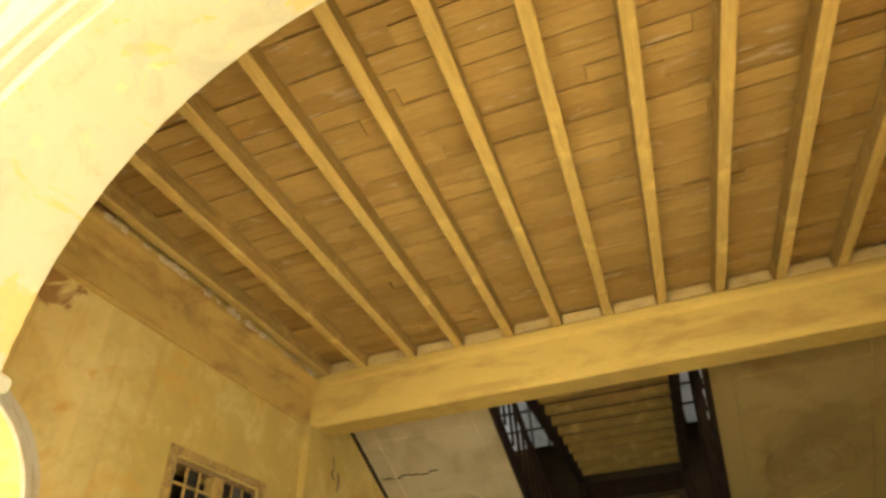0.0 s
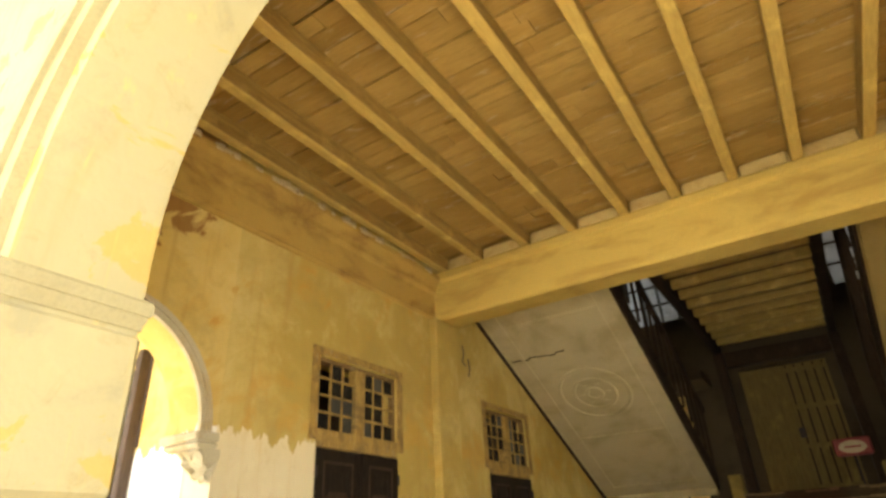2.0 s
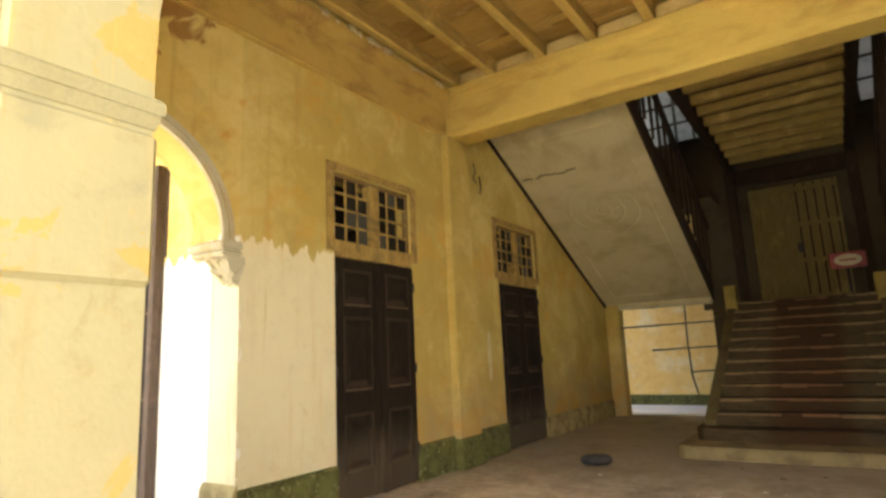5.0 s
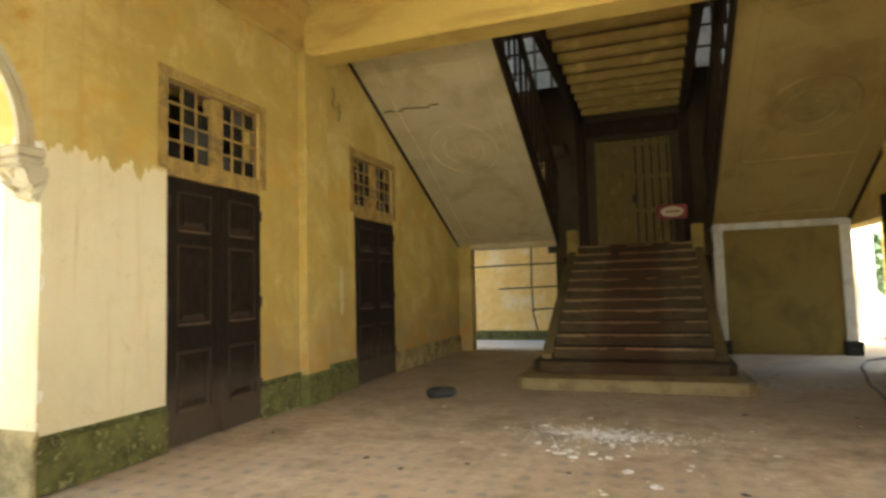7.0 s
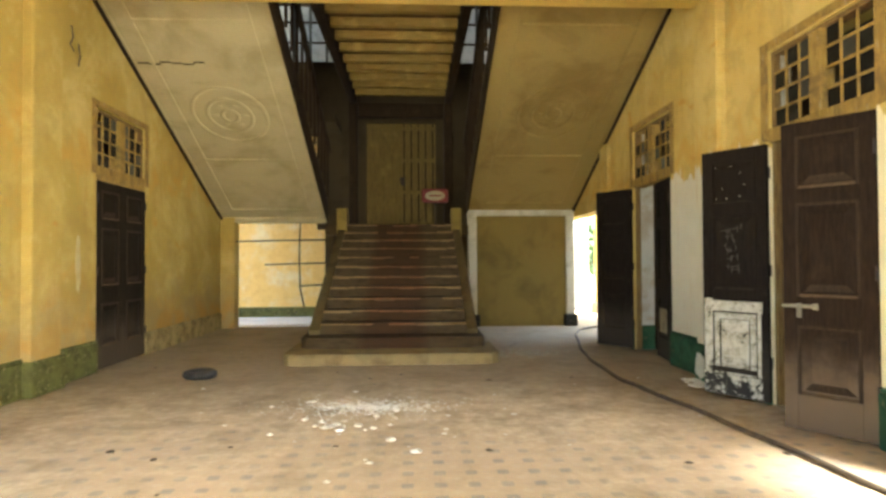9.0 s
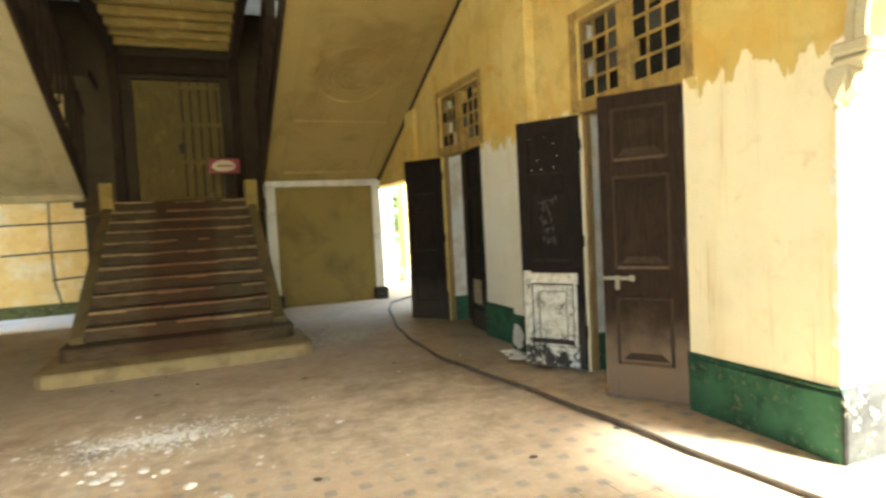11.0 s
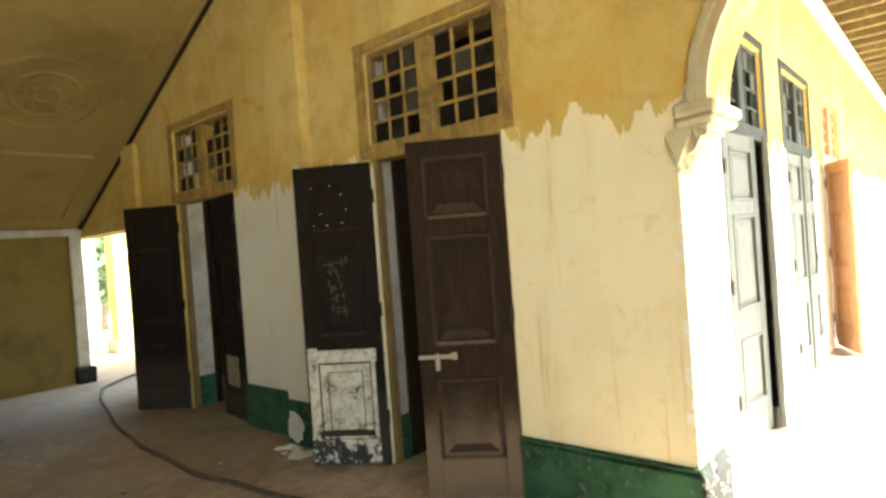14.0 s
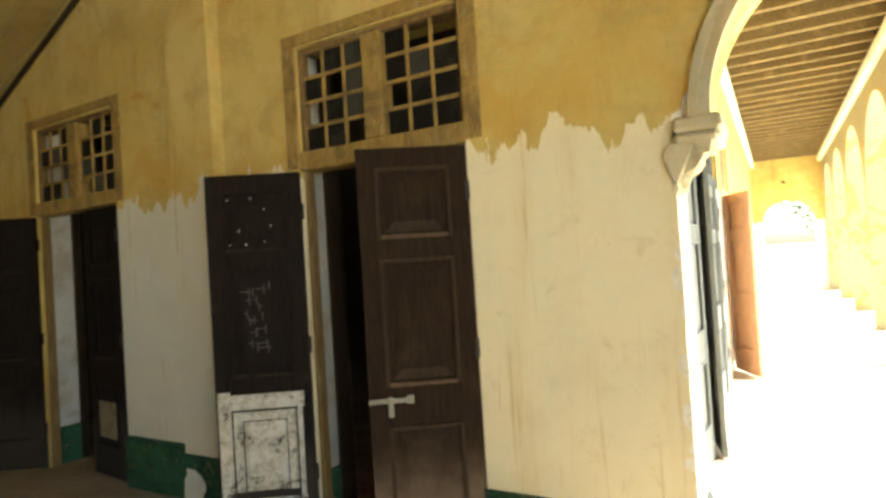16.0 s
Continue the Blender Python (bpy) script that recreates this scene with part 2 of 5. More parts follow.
M_BLACKBASE = plinth_paint("black_painted_base", (0.03, 0.028, 0.022), (0.25, 0.2, 0.12), 0.4)
M_DOOR = wood("dark_brown_painted_wood", (0.030, 0.0175, 0.0105), (0.015, 0.009, 0.006), rough=0.8, worn=(0.052, 0.034, 0.021), dusty=(0.18, 0.13, 0.085))
M_DOORLEFT = wood("grimy_dark_brown_wood", (0.024, 0.017, 0.011), (0.012, 0.009, 0.006), rough=0.8, worn=(0.042, 0.028, 0.017), dusty=(0.085, 0.063, 0.04))
M_DOORBLACK = wood("blackened_wood", (0.018, 0.0125, 0.009), (0.009, 0.0065, 0.005), rough=0.75, worn=(0.036, 0.027, 0.020), dusty=(0.048, 0.038, 0.029))
# Paler moulding colours carry the highlights along the door panels' edges.
M_DOORLIT = wood("highlighted_lower_moulding", (0.12, 0.083, 0.05), (0.07, 0.046, 0.026), (2, 9, 9), 0.85)
M_DOOREDGE = wood("highlighted_brown_moulding", (0.050, 0.033, 0.021), (0.028, 0.0185, 0.012), rough=0.75)
M_DOORWORN_LIT = wood("worn_and_lit_black_moulding", (0.035, 0.027, 0.02), (0.014, 0.01, 0.007), (2, 9, 9), 0.85)
M_DOORPEACH = wood("peach_painted_wood", (0.46, 0.255, 0.13), (0.38, 0.20, 0.095), rough=0.6)
M_DOORGREY = wood("grey_green_painted_wood", (0.11, 0.115, 0.10), (0.075, 0.08, 0.07), rough=0.6)


def frame_material():
    """Ochre paint on old joinery, smudged with grime and chipped to bare wood."""
    m, nt, b = mat("grimy_ochre_frame", 0.78)
    v = coords(nt)
    g = noise_fac(nt, coords(nt, (9, 9, 0.9)), 6, 7, 0.65, 0.6)
    col = mix(nt, ramp(nt, g, 0.3, 0.7), (0.42, 0.29, 0.085), (0.31, 0.20, 0.055))
    grime = noise_fac(nt, v, 4.5, 6, 0.7, 0.7)
    col = mix(nt, ramp(nt, grime, 0.42, 0.66, 0, 0.75), col, (0.15, 0.105, 0.05))
    chip = noise_fac(nt, coords(nt, (14, 14, 3)), 2.0, 5, 0.65)
    col = mix(nt, ramp(nt, chip, 0.62, 0.65, 0, 0.8), col, (0.36, 0.30, 0.18))
    nt.links.new(col, b.inputs["Base Color"])
    bump(nt, b, maths(nt, "ADD", g, chip), 0.35, 0.004)
    return m


M_FRAME = frame_material()
M_JAMBWOOD = wood("worn_brown_jamb", (0.25, 0.17, 0.065), (0.14, 0.085, 0.035), rough=0.8, worn=(0.34, 0.28, 0.16))
M_DARKGREEN = wood("dark_green_painted_frame", (0.028, 0.034, 0.028), (0.016, 0.02, 0.017), rough=0.7)
M_DARKWOOD = wood("dark_old_timber", (0.045, 0.028, 0.014), (0.025, 0.016, 0.009), rough=0.75)
M_CASING = wood("bleached_grey_brown_wood", (0.115, 0.085, 0.065), (0.07, 0.05, 0.038), rough=0.75)
M_PALEDOOR = wood("olive_painted_planks", (0.21, 0.155, 0.05), (0.14, 0.10, 0.032), rough=0.75)
M_IRON = surface("old_iron", (0.05, 0.045, 0.04), (0.12, 0.06, 0.03), scale=12, rough=0.6, metal=0.6)
M_BOLT = surface("grey_painted_bolt", (0.25, 0.24, 0.18), (0.13, 0.10, 0.06), scale=14, rough=0.5, metal=0.3)
M_CABLE = surface("dusty_black_cable", (0.085, 0.064, 0.044), (0.17, 0.125, 0.08), scale=9, rough=0.7)
M_DEBRIS = surface("plaster_crumbs", (0.72, 0.70, 0.62), (0.5, 0.46, 0.36), scale=20)
M_RUBBLE = surface("dull_plaster_rubble", (0.40, 0.36, 0.26), (0.22, 0.18, 0.11), scale=12)
M_RUBBER = surface("black_rubber", (0.02, 0.02, 0.02), (0.07, 0.06, 0.05), scale=8, rough=0.7)
M_SIGNRED = surface("red_sign_enamel", (0.24, 0.03, 0.02), (0.14, 0.02, 0.014), scale=9, rough=0.45)
M_SIGNCREAM = surface("cream_sign_enamel", (0.44, 0.35, 0.19), (0.3, 0.22, 0.10), scale=9, rough=0.45)
M_CONCRETE = surface("worn_concrete", (0.34, 0.31, 0.25), (0.22, 0.19, 0.14), scale=1.5)
M_YARD = surface("pale_yard_cement", (0.78, 0.75, 0.68), (0.6, 0.56, 0.47), scale=0.8)
M_GROUND = surface("dusty_ground", (0.62, 0.58, 0.48), (0.48, 0.45, 0.32), scale=0.25)
M_TRUNK = surface("tree_bark", (0.16, 0.12, 0.08), (0.08, 0.06, 0.04), scale=6)
# Near-black colour carries the stairwell's lack of light.
M_PLASTER_DARK = surface("shade_dark_plaster", (0.075, 0.055, 0.028), (0.035, 0.026, 0.014), scale=0.9)
# The unlit look of the rooms is put into this plaster's colour.
M_ROOM = surface("shade_dark_room_plaster", (0.10, 0.085, 0.06), (0.06, 0.05, 0.035), scale=0.9)


def leaf_material():
    m, nt, b = mat("green_leaves", 0.55)
    info = nt.nodes.new("ShaderNodeNewGeometry")
    nt.links.new(mix(nt, info.outputs["Random Per Island"], (0.022, 0.05, 0.01), (0.06, 0.095, 0.022)), b.inputs["Base Color"])
    return m


M_LEAF = leaf_material()


def floor_material():
    """Encaustic tiles, 20 cm, under a coat of brown dust, cleaner towards the entrance."""
    m, nt, b = mat("dusty_patterned_tiles", 0.7)
    v = nt.nodes.new("ShaderNodeNewGeometry").outputs["Position"]
    x, y = axis_of(nt, v, 0), axis_of(nt, v, 1)
    fx = maths(nt, "ABSOLUTE", maths(nt, "SUBTRACT", maths(nt, "FRACT", maths(nt, "MULTIPLY", x, 5.0)), 0.5))
    fy = maths(nt, "ABSOLUTE", maths(nt, "SUBTRACT", maths(nt, "FRACT", maths(nt, "MULTIPLY", y, 5.0)), 0.5))
    diamond = maths(nt, "ADD", fx, fy)
    warm = mix(nt, noise_fac(nt, v, 3, 4), (0.53, 0.385, 0.245), (0.47, 0.37, 0.25))
    petal = maths(nt, "ADD", diamond, maths(nt, "MULTIPLY", maths(nt, "ABSOLUTE", maths(nt, "SUBTRACT", fx, fy)), -0.9))
    col = mix(nt, ramp(nt, diamond, 0.16, 0.20, 1, 0), warm, (0.52, 0.42, 0.30))
    col = mix(nt, maths(nt, "MULTIPLY", ramp(nt, petal, 0.62, 0.68), 0.8), col, (0.15, 0.18, 0.205))
    col = mix(nt, ramp(nt, diamond, 0.955, 0.965), col, (0.12, 0.13, 0.14))
    joint = maths(nt, "MAXIMUM", ramp(nt, fx, 0.485, 0.495), ramp(nt, fy, 0.485, 0.495))
    col = mix(nt, maths(nt, "MULTIPLY", joint, 0.5), col, (0.26, 0.20, 0.13))
    dirt = noise_fac(nt, v, 0.8, 7, 0.68, 0.1)
    grit = noise_fac(nt, v, 9, 6, 0.7)
    far = ramp(nt, y, 4.4, 7.4, -0.02, 0.40)
    cover = ramp(nt, maths(nt, "ADD", maths(nt, "ADD", dirt, far), maths(nt, "MULTIPLY", grit, 0.35)), 0.56, 0.86, 0.34, 0.98)
    dust = mix(nt, ramp(nt, grit, 0.35, 0.7), (0.46, 0.365, 0.235), (0.62, 0.515, 0.36))
    soil = noise_fac(nt, v, 1.5, 8, 0.74, 0.15)
    dust = mix(nt, ramp(nt, soil, 0.44, 0.70, 0, 0.8), dust, (0.25, 0.19, 0.112))
    col = mix(nt, cover, col, dust)
    # Browner and darker from mid-hall towards the stair.
    far_brown = ramp(nt, maths(nt, "ADD", y, maths(nt, "MULTIPLY", soil, 4.0)), 7.4, 9.6, 0, 0.6)
    col = mix(nt, far_brown, col, (0.215, 0.165, 0.098))
    nt.links.new(col, b.inputs["Base Color"])
    nt.links.new(ramp(nt, cover, 0.2, 1.0, 0.5, 0.9), b.inputs["Roughness"])
    bump(nt, b, maths(nt, "SUBTRACT", maths(nt, "MULTIPLY", grit, 0.8), joint), 0.3, 0.004)
    return m


M_FLOOR = floor_material()


def step_material(name, k):
    """Brick-red middle, worn pale towards both sides, dirt on the flats."""
    m, nt, b = mat(name, 0.8)
    v = coords(nt)
    n1 = noise_fac(nt, coords(nt, (2, 6, 6)), 2.4, 6, 0.65)
    ax = maths(nt, "ABSOLUTE", axis_of(nt, v, 0))
    side = ramp(nt, maths(nt, "ADD", ax, maths(nt, "MULTIPLY", n1, 0.35)), 0.52, 0.72)
    col = mix(nt, side, (0.100 * k, 0.050 * k, 0.022 * k), (0.135 * k, 0.092 * k, 0.043 * k))
    col = mix(nt, ramp(nt, n1, 0.45, 0.7, 0, 0.8), col, (0.06 * k, 0.040 * k, 0.02 * k))
    nt.links.new(col, b.inputs["Base Color"])
    bump(nt, b, noise_fac(nt, v, 30, 5), 0.4, 0.005)
    return m


M_STEP, M_NOSING = step_material("worn_stair_cement", 0.52), step_material("rubbed_stair_edge", 1.75)


def white_panel_material():
    """White paint with black scrapes where it has come off."""
    m, nt, b = mat("white_paint_black_scrapes", 0.6)
    v = coords(nt)
    z = axis_of(nt, v, 2)
    n1 = maths(nt, "ADD", maths(nt, "MULTIPLY", noise_fac(nt, v, 9, 6, 0.7, 0.5), 0.6), maths(nt, "MULTIPLY", noise_fac(nt, v, 34, 6, 0.75), 0.4))
    low = ramp(nt, z, 0.08, 0.32, 0.11, 0.0)
    bare = ramp(nt, maths(nt, "ADD", n1, low), 0.555, 0.60)
    col = mix(nt, bare, mix(nt, ramp(nt, n1, 0.42, 0.56), (0.62, 0.59, 0.49), (0.42, 0.38, 0.28)), (0.03, 0.026, 0.02))
    nt.links.new(col, b.inputs["Base Color"])
    bump(nt, b, bare, 0.4, 0.003)
    return m


M_WHITEPANEL = white_panel_material()

# ---- mesh helpers ----


def box(bm, x0, x1, y0, y1, z0, z1, bevel=0.0, mi=0):
    vs = [bm.verts.new((x, y, z)) for x in (x0, x1) for y in (y0, y1) for z in (z0, z1)]
    faces = [bm.faces.new([vs[i] for i in q]) for q in ((0, 1, 3, 2), (4, 6, 7, 5), (0, 4, 5, 1), (2, 3, 7, 6), (0, 2, 6, 4), (1, 5, 7, 3))]
    for f in faces:
        f.material_index = mi
    if bevel:
        edges = {e for f in faces for e in f.edges}
        bmesh.ops.bevel(bm, geom=list(edges), offset=bevel, segments=1, affect="EDGES", profile=0.5)
    return bm


def boxed(*dims, bevel=0.0):
    return box(bmesh.new(), *dims, bevel=bevel)


def prism(bm, pts, w0, w1, axis="x"):
    """A closed outline of (u, z) pairs drawn out from w0 to w1 along x (u is y) or along y (u is x)."""
    place = (lambda u, z, w: (w, u, z)) if axis == "x" else (lambda u, z, w: (u, w, z))
    a = [bm.verts.new(place(u, z, w0)) for u, z in pts]
    b = [bm.verts.new(place(u, z, w1)) for u, z in pts]
    bm.faces.new(a), bm.faces.new(b[::-1])
    for i in range(len(pts)):
        k = (i + 1) % len(pts)
        bm.faces.new((a[i], b[i], b[k], a[k]))
    return bm


def link(name, bm, material, parent=None, smooth=False):
    bmesh.ops.recalc_face_normals(bm, faces=bm.faces[:])
    me = bpy.data.meshes.new(name)
    bm.to_mesh(me)
    bm.free()
    for one in material if isinstance(material, (list, tuple)) else [material]:
        me.materials.append(one)
    if smooth:
        me.shade_smooth()
    ob = new(name, me)
    ob.parent = parent
    return ob


def part(name, bm, material, parent, label="", smooth=False):
    ob = link(name, bm, material, parent, smooth)
    return tagged(ob, label) if label else ob


def struct(name, bm, material, label, category, smooth=False):
    return tagged(link(name, bm, material, None, smooth), label, category, kind="structure")


def holder(name, m, label, category, group="", kind=""):
    ob = new(name)
    ob.empty_display_size = 0.2
    ob.matrix_world = m
    return tagged(ob, label, category, group, kind)


def wall_with_holes(bm, u0, u1, z0, z1, w0, w1, holes, axis):
    """A wall from u0 to u1 and z0 to z1, w0 to w1 thick, with rectangular holes (ua, ub, za, zb). axis: the way u runs."""
    us = sorted({u0, u1, *[h[0] for h in holes], *[h[1] for h in holes]})
    zs = sorted({z0, z1, *[h[2] for h in holes], *[h[3] for h in holes]})
    place = (lambda u, w, z: (w, u, z)) if axis == "y" else (lambda u, w, z: (u, w, z))
    solid = lambda i, k: 0 <= i < len(us) - 1 and 0 <= k < len(zs) - 1 and not any(
        h[0] <= us[i] < h[1] and h[2] <= zs[k] < h[3] for h in holes)
    quad = lambda *p: bm.faces.new([bm.verts.new(place(*q)) for q in p])
    for i in range(len(us) - 1):
        for k in range(len(zs) - 1):
            if not solid(i, k):
                continue
            a, b, c, d = us[i], us[i + 1], zs[k], zs[k + 1]
            for w in (w0, w1):
                quad((a, w, c), (b, w, c), (b, w, d), (a, w, d))
            if not solid(i - 1, k):
                quad((a, w0, c), (a, w1, c), (a, w1, d), (a, w0, d))
            if not solid(i + 1, k):
                quad((b, w0, c), (b, w1, c), (b, w1, d), (b, w0, d))
            if not solid(i, k - 1):
                quad((a, w0, c), (b, w0, c), (b, w1, c), (a, w1, c))
            if not solid(i, k + 1):
                quad((a, w0, d), (b, w0, d), (b, w1, d), (a, w1, d))
    bmesh.ops.remove_doubles(bm, verts=bm.verts[:], dist=1e-4)
    return bm


def arch_line(uc, r, zs, n=28):
    return [(uc - r * math.cos(math.pi * i / n), zs + r * math.sin(math.pi * i / n)) for i in range(n + 1)]


def arcade(bm, u0, u1, z0, z1, w0, w1, arches, axis, caps=True, close_last=True):
    """A wall with round-headed openings (uc, r, zs) that reach the floor."""
    cols = [(u0, z0)]
    for uc, r, zs in arches:
        line = arch_line(uc, r, zs)
        cols += [(line[0][0], z0), (line[0][0], line[0][1]), *line[1:-1], (line[-1][0], line[-1][1])]
        if close_last:
            cols.append((line[-1][0], z0))
    if close_last:
        cols.append((u1, z0))
    place = (lambda u, w, z: (w, u, z)) if axis == "y" else (lambda u, w, z: (u, w, z))
    quad = lambda *p: bm.faces.new([bm.verts.new(place(*q)) for q in p])
    for (a, za), (b, zb) in zip(cols, cols[1:]):
        if b - a > 1e-6:
            for w in (w0, w1):
                quad((a, w, za), (b, w, zb), (b, w, z1), (a, w, z1))
            quad((a, w0, z1), (b, w0, z1), (b, w1, z1), (a, w1, z1))
        quad((a, w0, za), (b, w0, zb), (b, w1, zb), (a, w1, za))
    for u in (u0, u1) if caps else ():
        quad((u, w0, z0), (u, w1, z0), (u, w1, z1), (u, w0, z1))
    bmesh.ops.remove_doubles(bm, verts=bm.verts[:], dist=1e-4)
    return bm


def arch_band(bm, uc, r0, r1, zs, w0, w1, axis, n=28):
    """A raised band round an arch."""
    place = (lambda u, w, z: (w, u, z)) if axis == "y" else (lambda u, w, z: (u, w, z))
    rows = []
    for (a, za), (b, zb) in zip(arch_line(uc, r0, zs, n), arch_line(uc, r1, zs, n)):
        rows.append([bm.verts.new(place(*q)) for q in ((a, w0, za), (a, w1, za), (b, w1, zb), (b, w0, zb))])
    for p, q in zip(rows, rows[1:]):
        for i in range(4):
            bm.faces.new((p[i], q[i], q[(i + 1) % 4], p[(i + 1) % 4]))
    bm.faces.new(rows[0]), bm.faces.new(rows[-1][::-1])
    return bm


def tube(name, points, radius, material, parent=None, res=2):
    """A bent bar or cable as a mesh, swept along points."""
    bm, rings, n = bmesh.new(), [], 6
    pts = [Vector(p) for p in points]
    for i, p in enumerate(pts):
        d = (pts[min(i + 1, len(pts) - 1)] - pts[max(i - 1, 0)]).normalized()
        a = d.cross(Vector((0, 0, 1))) if abs(d.z) < 0.95 else d.cross(Vector((1, 0, 0)))
        a.normalize()
        c = d.cross(a)
        rings.append([bm.verts.new(p + radius * (math.cos(k * math.tau / n) * a + math.sin(k * math.tau / n) * c)) for k in range(n)])
    for r, s in zip(rings, rings[1:]):
        for k in range(n):
            bm.faces.new((r[k], r[(k + 1) % n], s[(k + 1) % n], s[k]))
    bm.faces.new(rings[0]), bm.faces.new(rings[-1][::-1])
    return link(name, bm, material, parent, True)


# ---- ground and floors ----
bm = bmesh.new()
bmesh.ops.create_grid(bm, x_segments=60, y_segments=60, size=300)
for v in bm.verts:
    v.co.z = -0.42 + 0.25 * noise.noise(v.co * 0.03) * min(1, max(0, (v.co.length - 25) / 30))
struct("ground", bm, M_GROUND, "dusty ground with patches of grass round the building", "ground")
struct("floor", boxed(-20, 25, YF0 - 0.25, 18.5, -0.5, 0.0), M_FLOOR, "patterned tile floor under brown dust and grit", "floor")
struct("porch_floor", boxed(-3.2, 3.2, -6, YF0 - 0.26, -0.5, -0.15, bevel=0.01), M_CONCRETE, "worn cement floor of the entrance porch", "floor")

# Out of view; added to keep daylight off the entrance pier.
struct("porch_shade_roof", boxed(-3.6, 3.8, -5.2, YF0 - 0.002, 5.75, 5.95), M_CREAMTRIM, "unseen plaster slab added over the entrance porch to block daylight", "ceiling")

# ---- hall walls ----
side_holes = [(D1[0], D1[1], 0.0, TRAN_H), (D2[0], D2[1], 0.0, TRAN_H)]
struct("wall_right", wall_with_holes(bmesh.new(), YC, 15.6, 0, 8.8, XR, XR + WT, side_holes + [(10.95, 14.15, 0.0, 2.22)], "y"), M_WALL_R,
       "stained ochre limewashed hall wall with a flaking pale dado", "wall")
struct("wall_left", wall_with_holes(bmesh.new(), YC, 15.6, 0, 8.8, XL - WT, XL, side_holes + [(YS + 0.3, 15.25, 0.0, 4.2)], "y"), M_WALL_L,
       "stained ochre limewashed hall wall with a flaking cream dado", "wall")
LAT = (2.715, 0.865, 2.335)
for name, a, b in (("arch_wall_right", XR, XR + WT), ("arch_wall_left", XL - WT, XL)):
    bm = arcade(bmesh.new(), YF1, LAT[0] + LAT[1], 0, ZC + 0.2, a, b, [LAT], "y", False, False)
    box(bm, a, b, LAT[0] + LAT[1] + 0.001, YC, LAT[2], ZC + 0.2)
    struct(name, bm, M_JAMB if a > 0 else M_JAMB_L, "ochre wall pierced by a round veranda arch", "wall")
side_arches = [(c, 1.5, 2.5) for c in (5.7, 9.0, 12.3, 15.6, 18.9, 22.2)]
front = [(-15.6, 1.5, 2.5), (-12.3, 1.5, 2.5), (-9.0, 1.5, 2.5), (-5.5, 1.7, 2.5)] + [(CX, 1.58, 2.50)] + side_arches
struct("wall_front", arcade(bmesh.new(), -20, 25, -0.4, ZC + 0.6, YF0, YF1, front, "x"), M_PIER, "thick cream front wall with a round entrance arch", "wall")
for name, a, b, holes in (("veranda_wall_right", XR + WT, 25, [(5.2, 6.55, 0.0, TRAN_H), (7.4, 8.75, 0.0, TRAN_H), (9.65, 11.0, 0, TRAN_H)]),
                          ("veranda_wall_left", -20, XL - WT, [(-6.28, -4.93, 0.0, TRAN_H), (-9.35, -8.0, 0.0, TRAN_H)])):
    struct(name, wall_with_holes(bmesh.new(), a, b, 0, ZC + 0.2, YB, YB + 0.35, holes, "x"), M_JAMB, "ochre veranda wall with tall doors", "wall")
for name, x in (("veranda_end_right", 24.0), ("veranda_end_left", -19.4)):
    bm = arcade(bmesh.new(), YF1, YB, 0, ZC, x, x + 0.4, [((YF1 + YB) / 2, 0.78, 2.3)], "y") if x > 0 else boxed(x, x + 0.4, YF1, YB, 0, ZC)
    struct(name, bm, M_JAMB, "ochre end wall of the veranda, pierced by an arch" if x > 0 else "plain ochre end wall of the veranda", "wall")

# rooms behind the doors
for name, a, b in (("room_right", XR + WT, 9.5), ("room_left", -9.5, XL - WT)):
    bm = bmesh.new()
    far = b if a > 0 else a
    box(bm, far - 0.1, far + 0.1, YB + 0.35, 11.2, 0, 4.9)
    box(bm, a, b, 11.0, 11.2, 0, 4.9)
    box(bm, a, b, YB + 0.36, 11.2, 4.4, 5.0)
    struct(name, bm, M_ROOM, "plastered walls of the room behind the doors, coloured dark for shade", "wall")

# plinths
def plinth(name, spans, x0, x1, z, material, label):
    for a, b in spans:
        bm = boxed(x0, x1, a, b, 0, z, bevel=0.012)
        box(bm, x0 + (0.012 if x0 > 0 else 0), x1 - (0 if x0 > 0 else 0.012), a, b, z + 0.002, z + 0.03, 0.01)
        struct(name, bm, material, label, "plinth")


plinth("plinth_right", [(YC - 0.03, D1[0]), (D1[1], 6.88), (7.36, D2[0]), (D2[1], 10.93)], XR - 0.035, XR + 0.01, 0.40, M_PLINTH_R, "chipped green painted wall plinth")
plinth("plinth_back", [(D2[1], YS)], XL - 0.01, XL + 0.03, 0.30, M_PLINTH_P, "dirty pale wall plinth")
plinth("plinth_left", [(YC - 0.03, D1[0]), (D1[1], 6.88), (7.36, D2[0])], XL - 0.01, XL + 0.035, 0.36, M_PLINTH_L, "damp mossy wall plinth with flaking paint")

M_JAMBPLINTH = plinth_paint("grey_black_plinth", (0.035, 0.035, 0.03), (0.34, 0.32, 0.26), 0.75)
for name, a, b in (("plinth_jamb_right", XR - 0.034, XR + WT + 0.03), ("plinth_jamb_left", XL - WT - 0.03, XL + 0.034)):
    bm = boxed(a, b, YC - 0.05, YC - 0.001, 0, 0.38, bevel=0.012)
    prism(bm, [(YC - 0.045, 0.381), (YC - 0.001, 0.381), (YC - 0.001, 0.43), (YC - 0.012, 0.43)], a + 0.005, b - 0.005)
    # The left plinth takes the pale paint to look overexposed.
    struct(name, bm, M_JAMBPLINTH if a > 0 else M_PLINTH_P, "flaking plinth at the wall's end, grey-black right, pale as glare left", "plinth")

# long pale scrape in the limewash beside the far door
rp = random.Random(9)
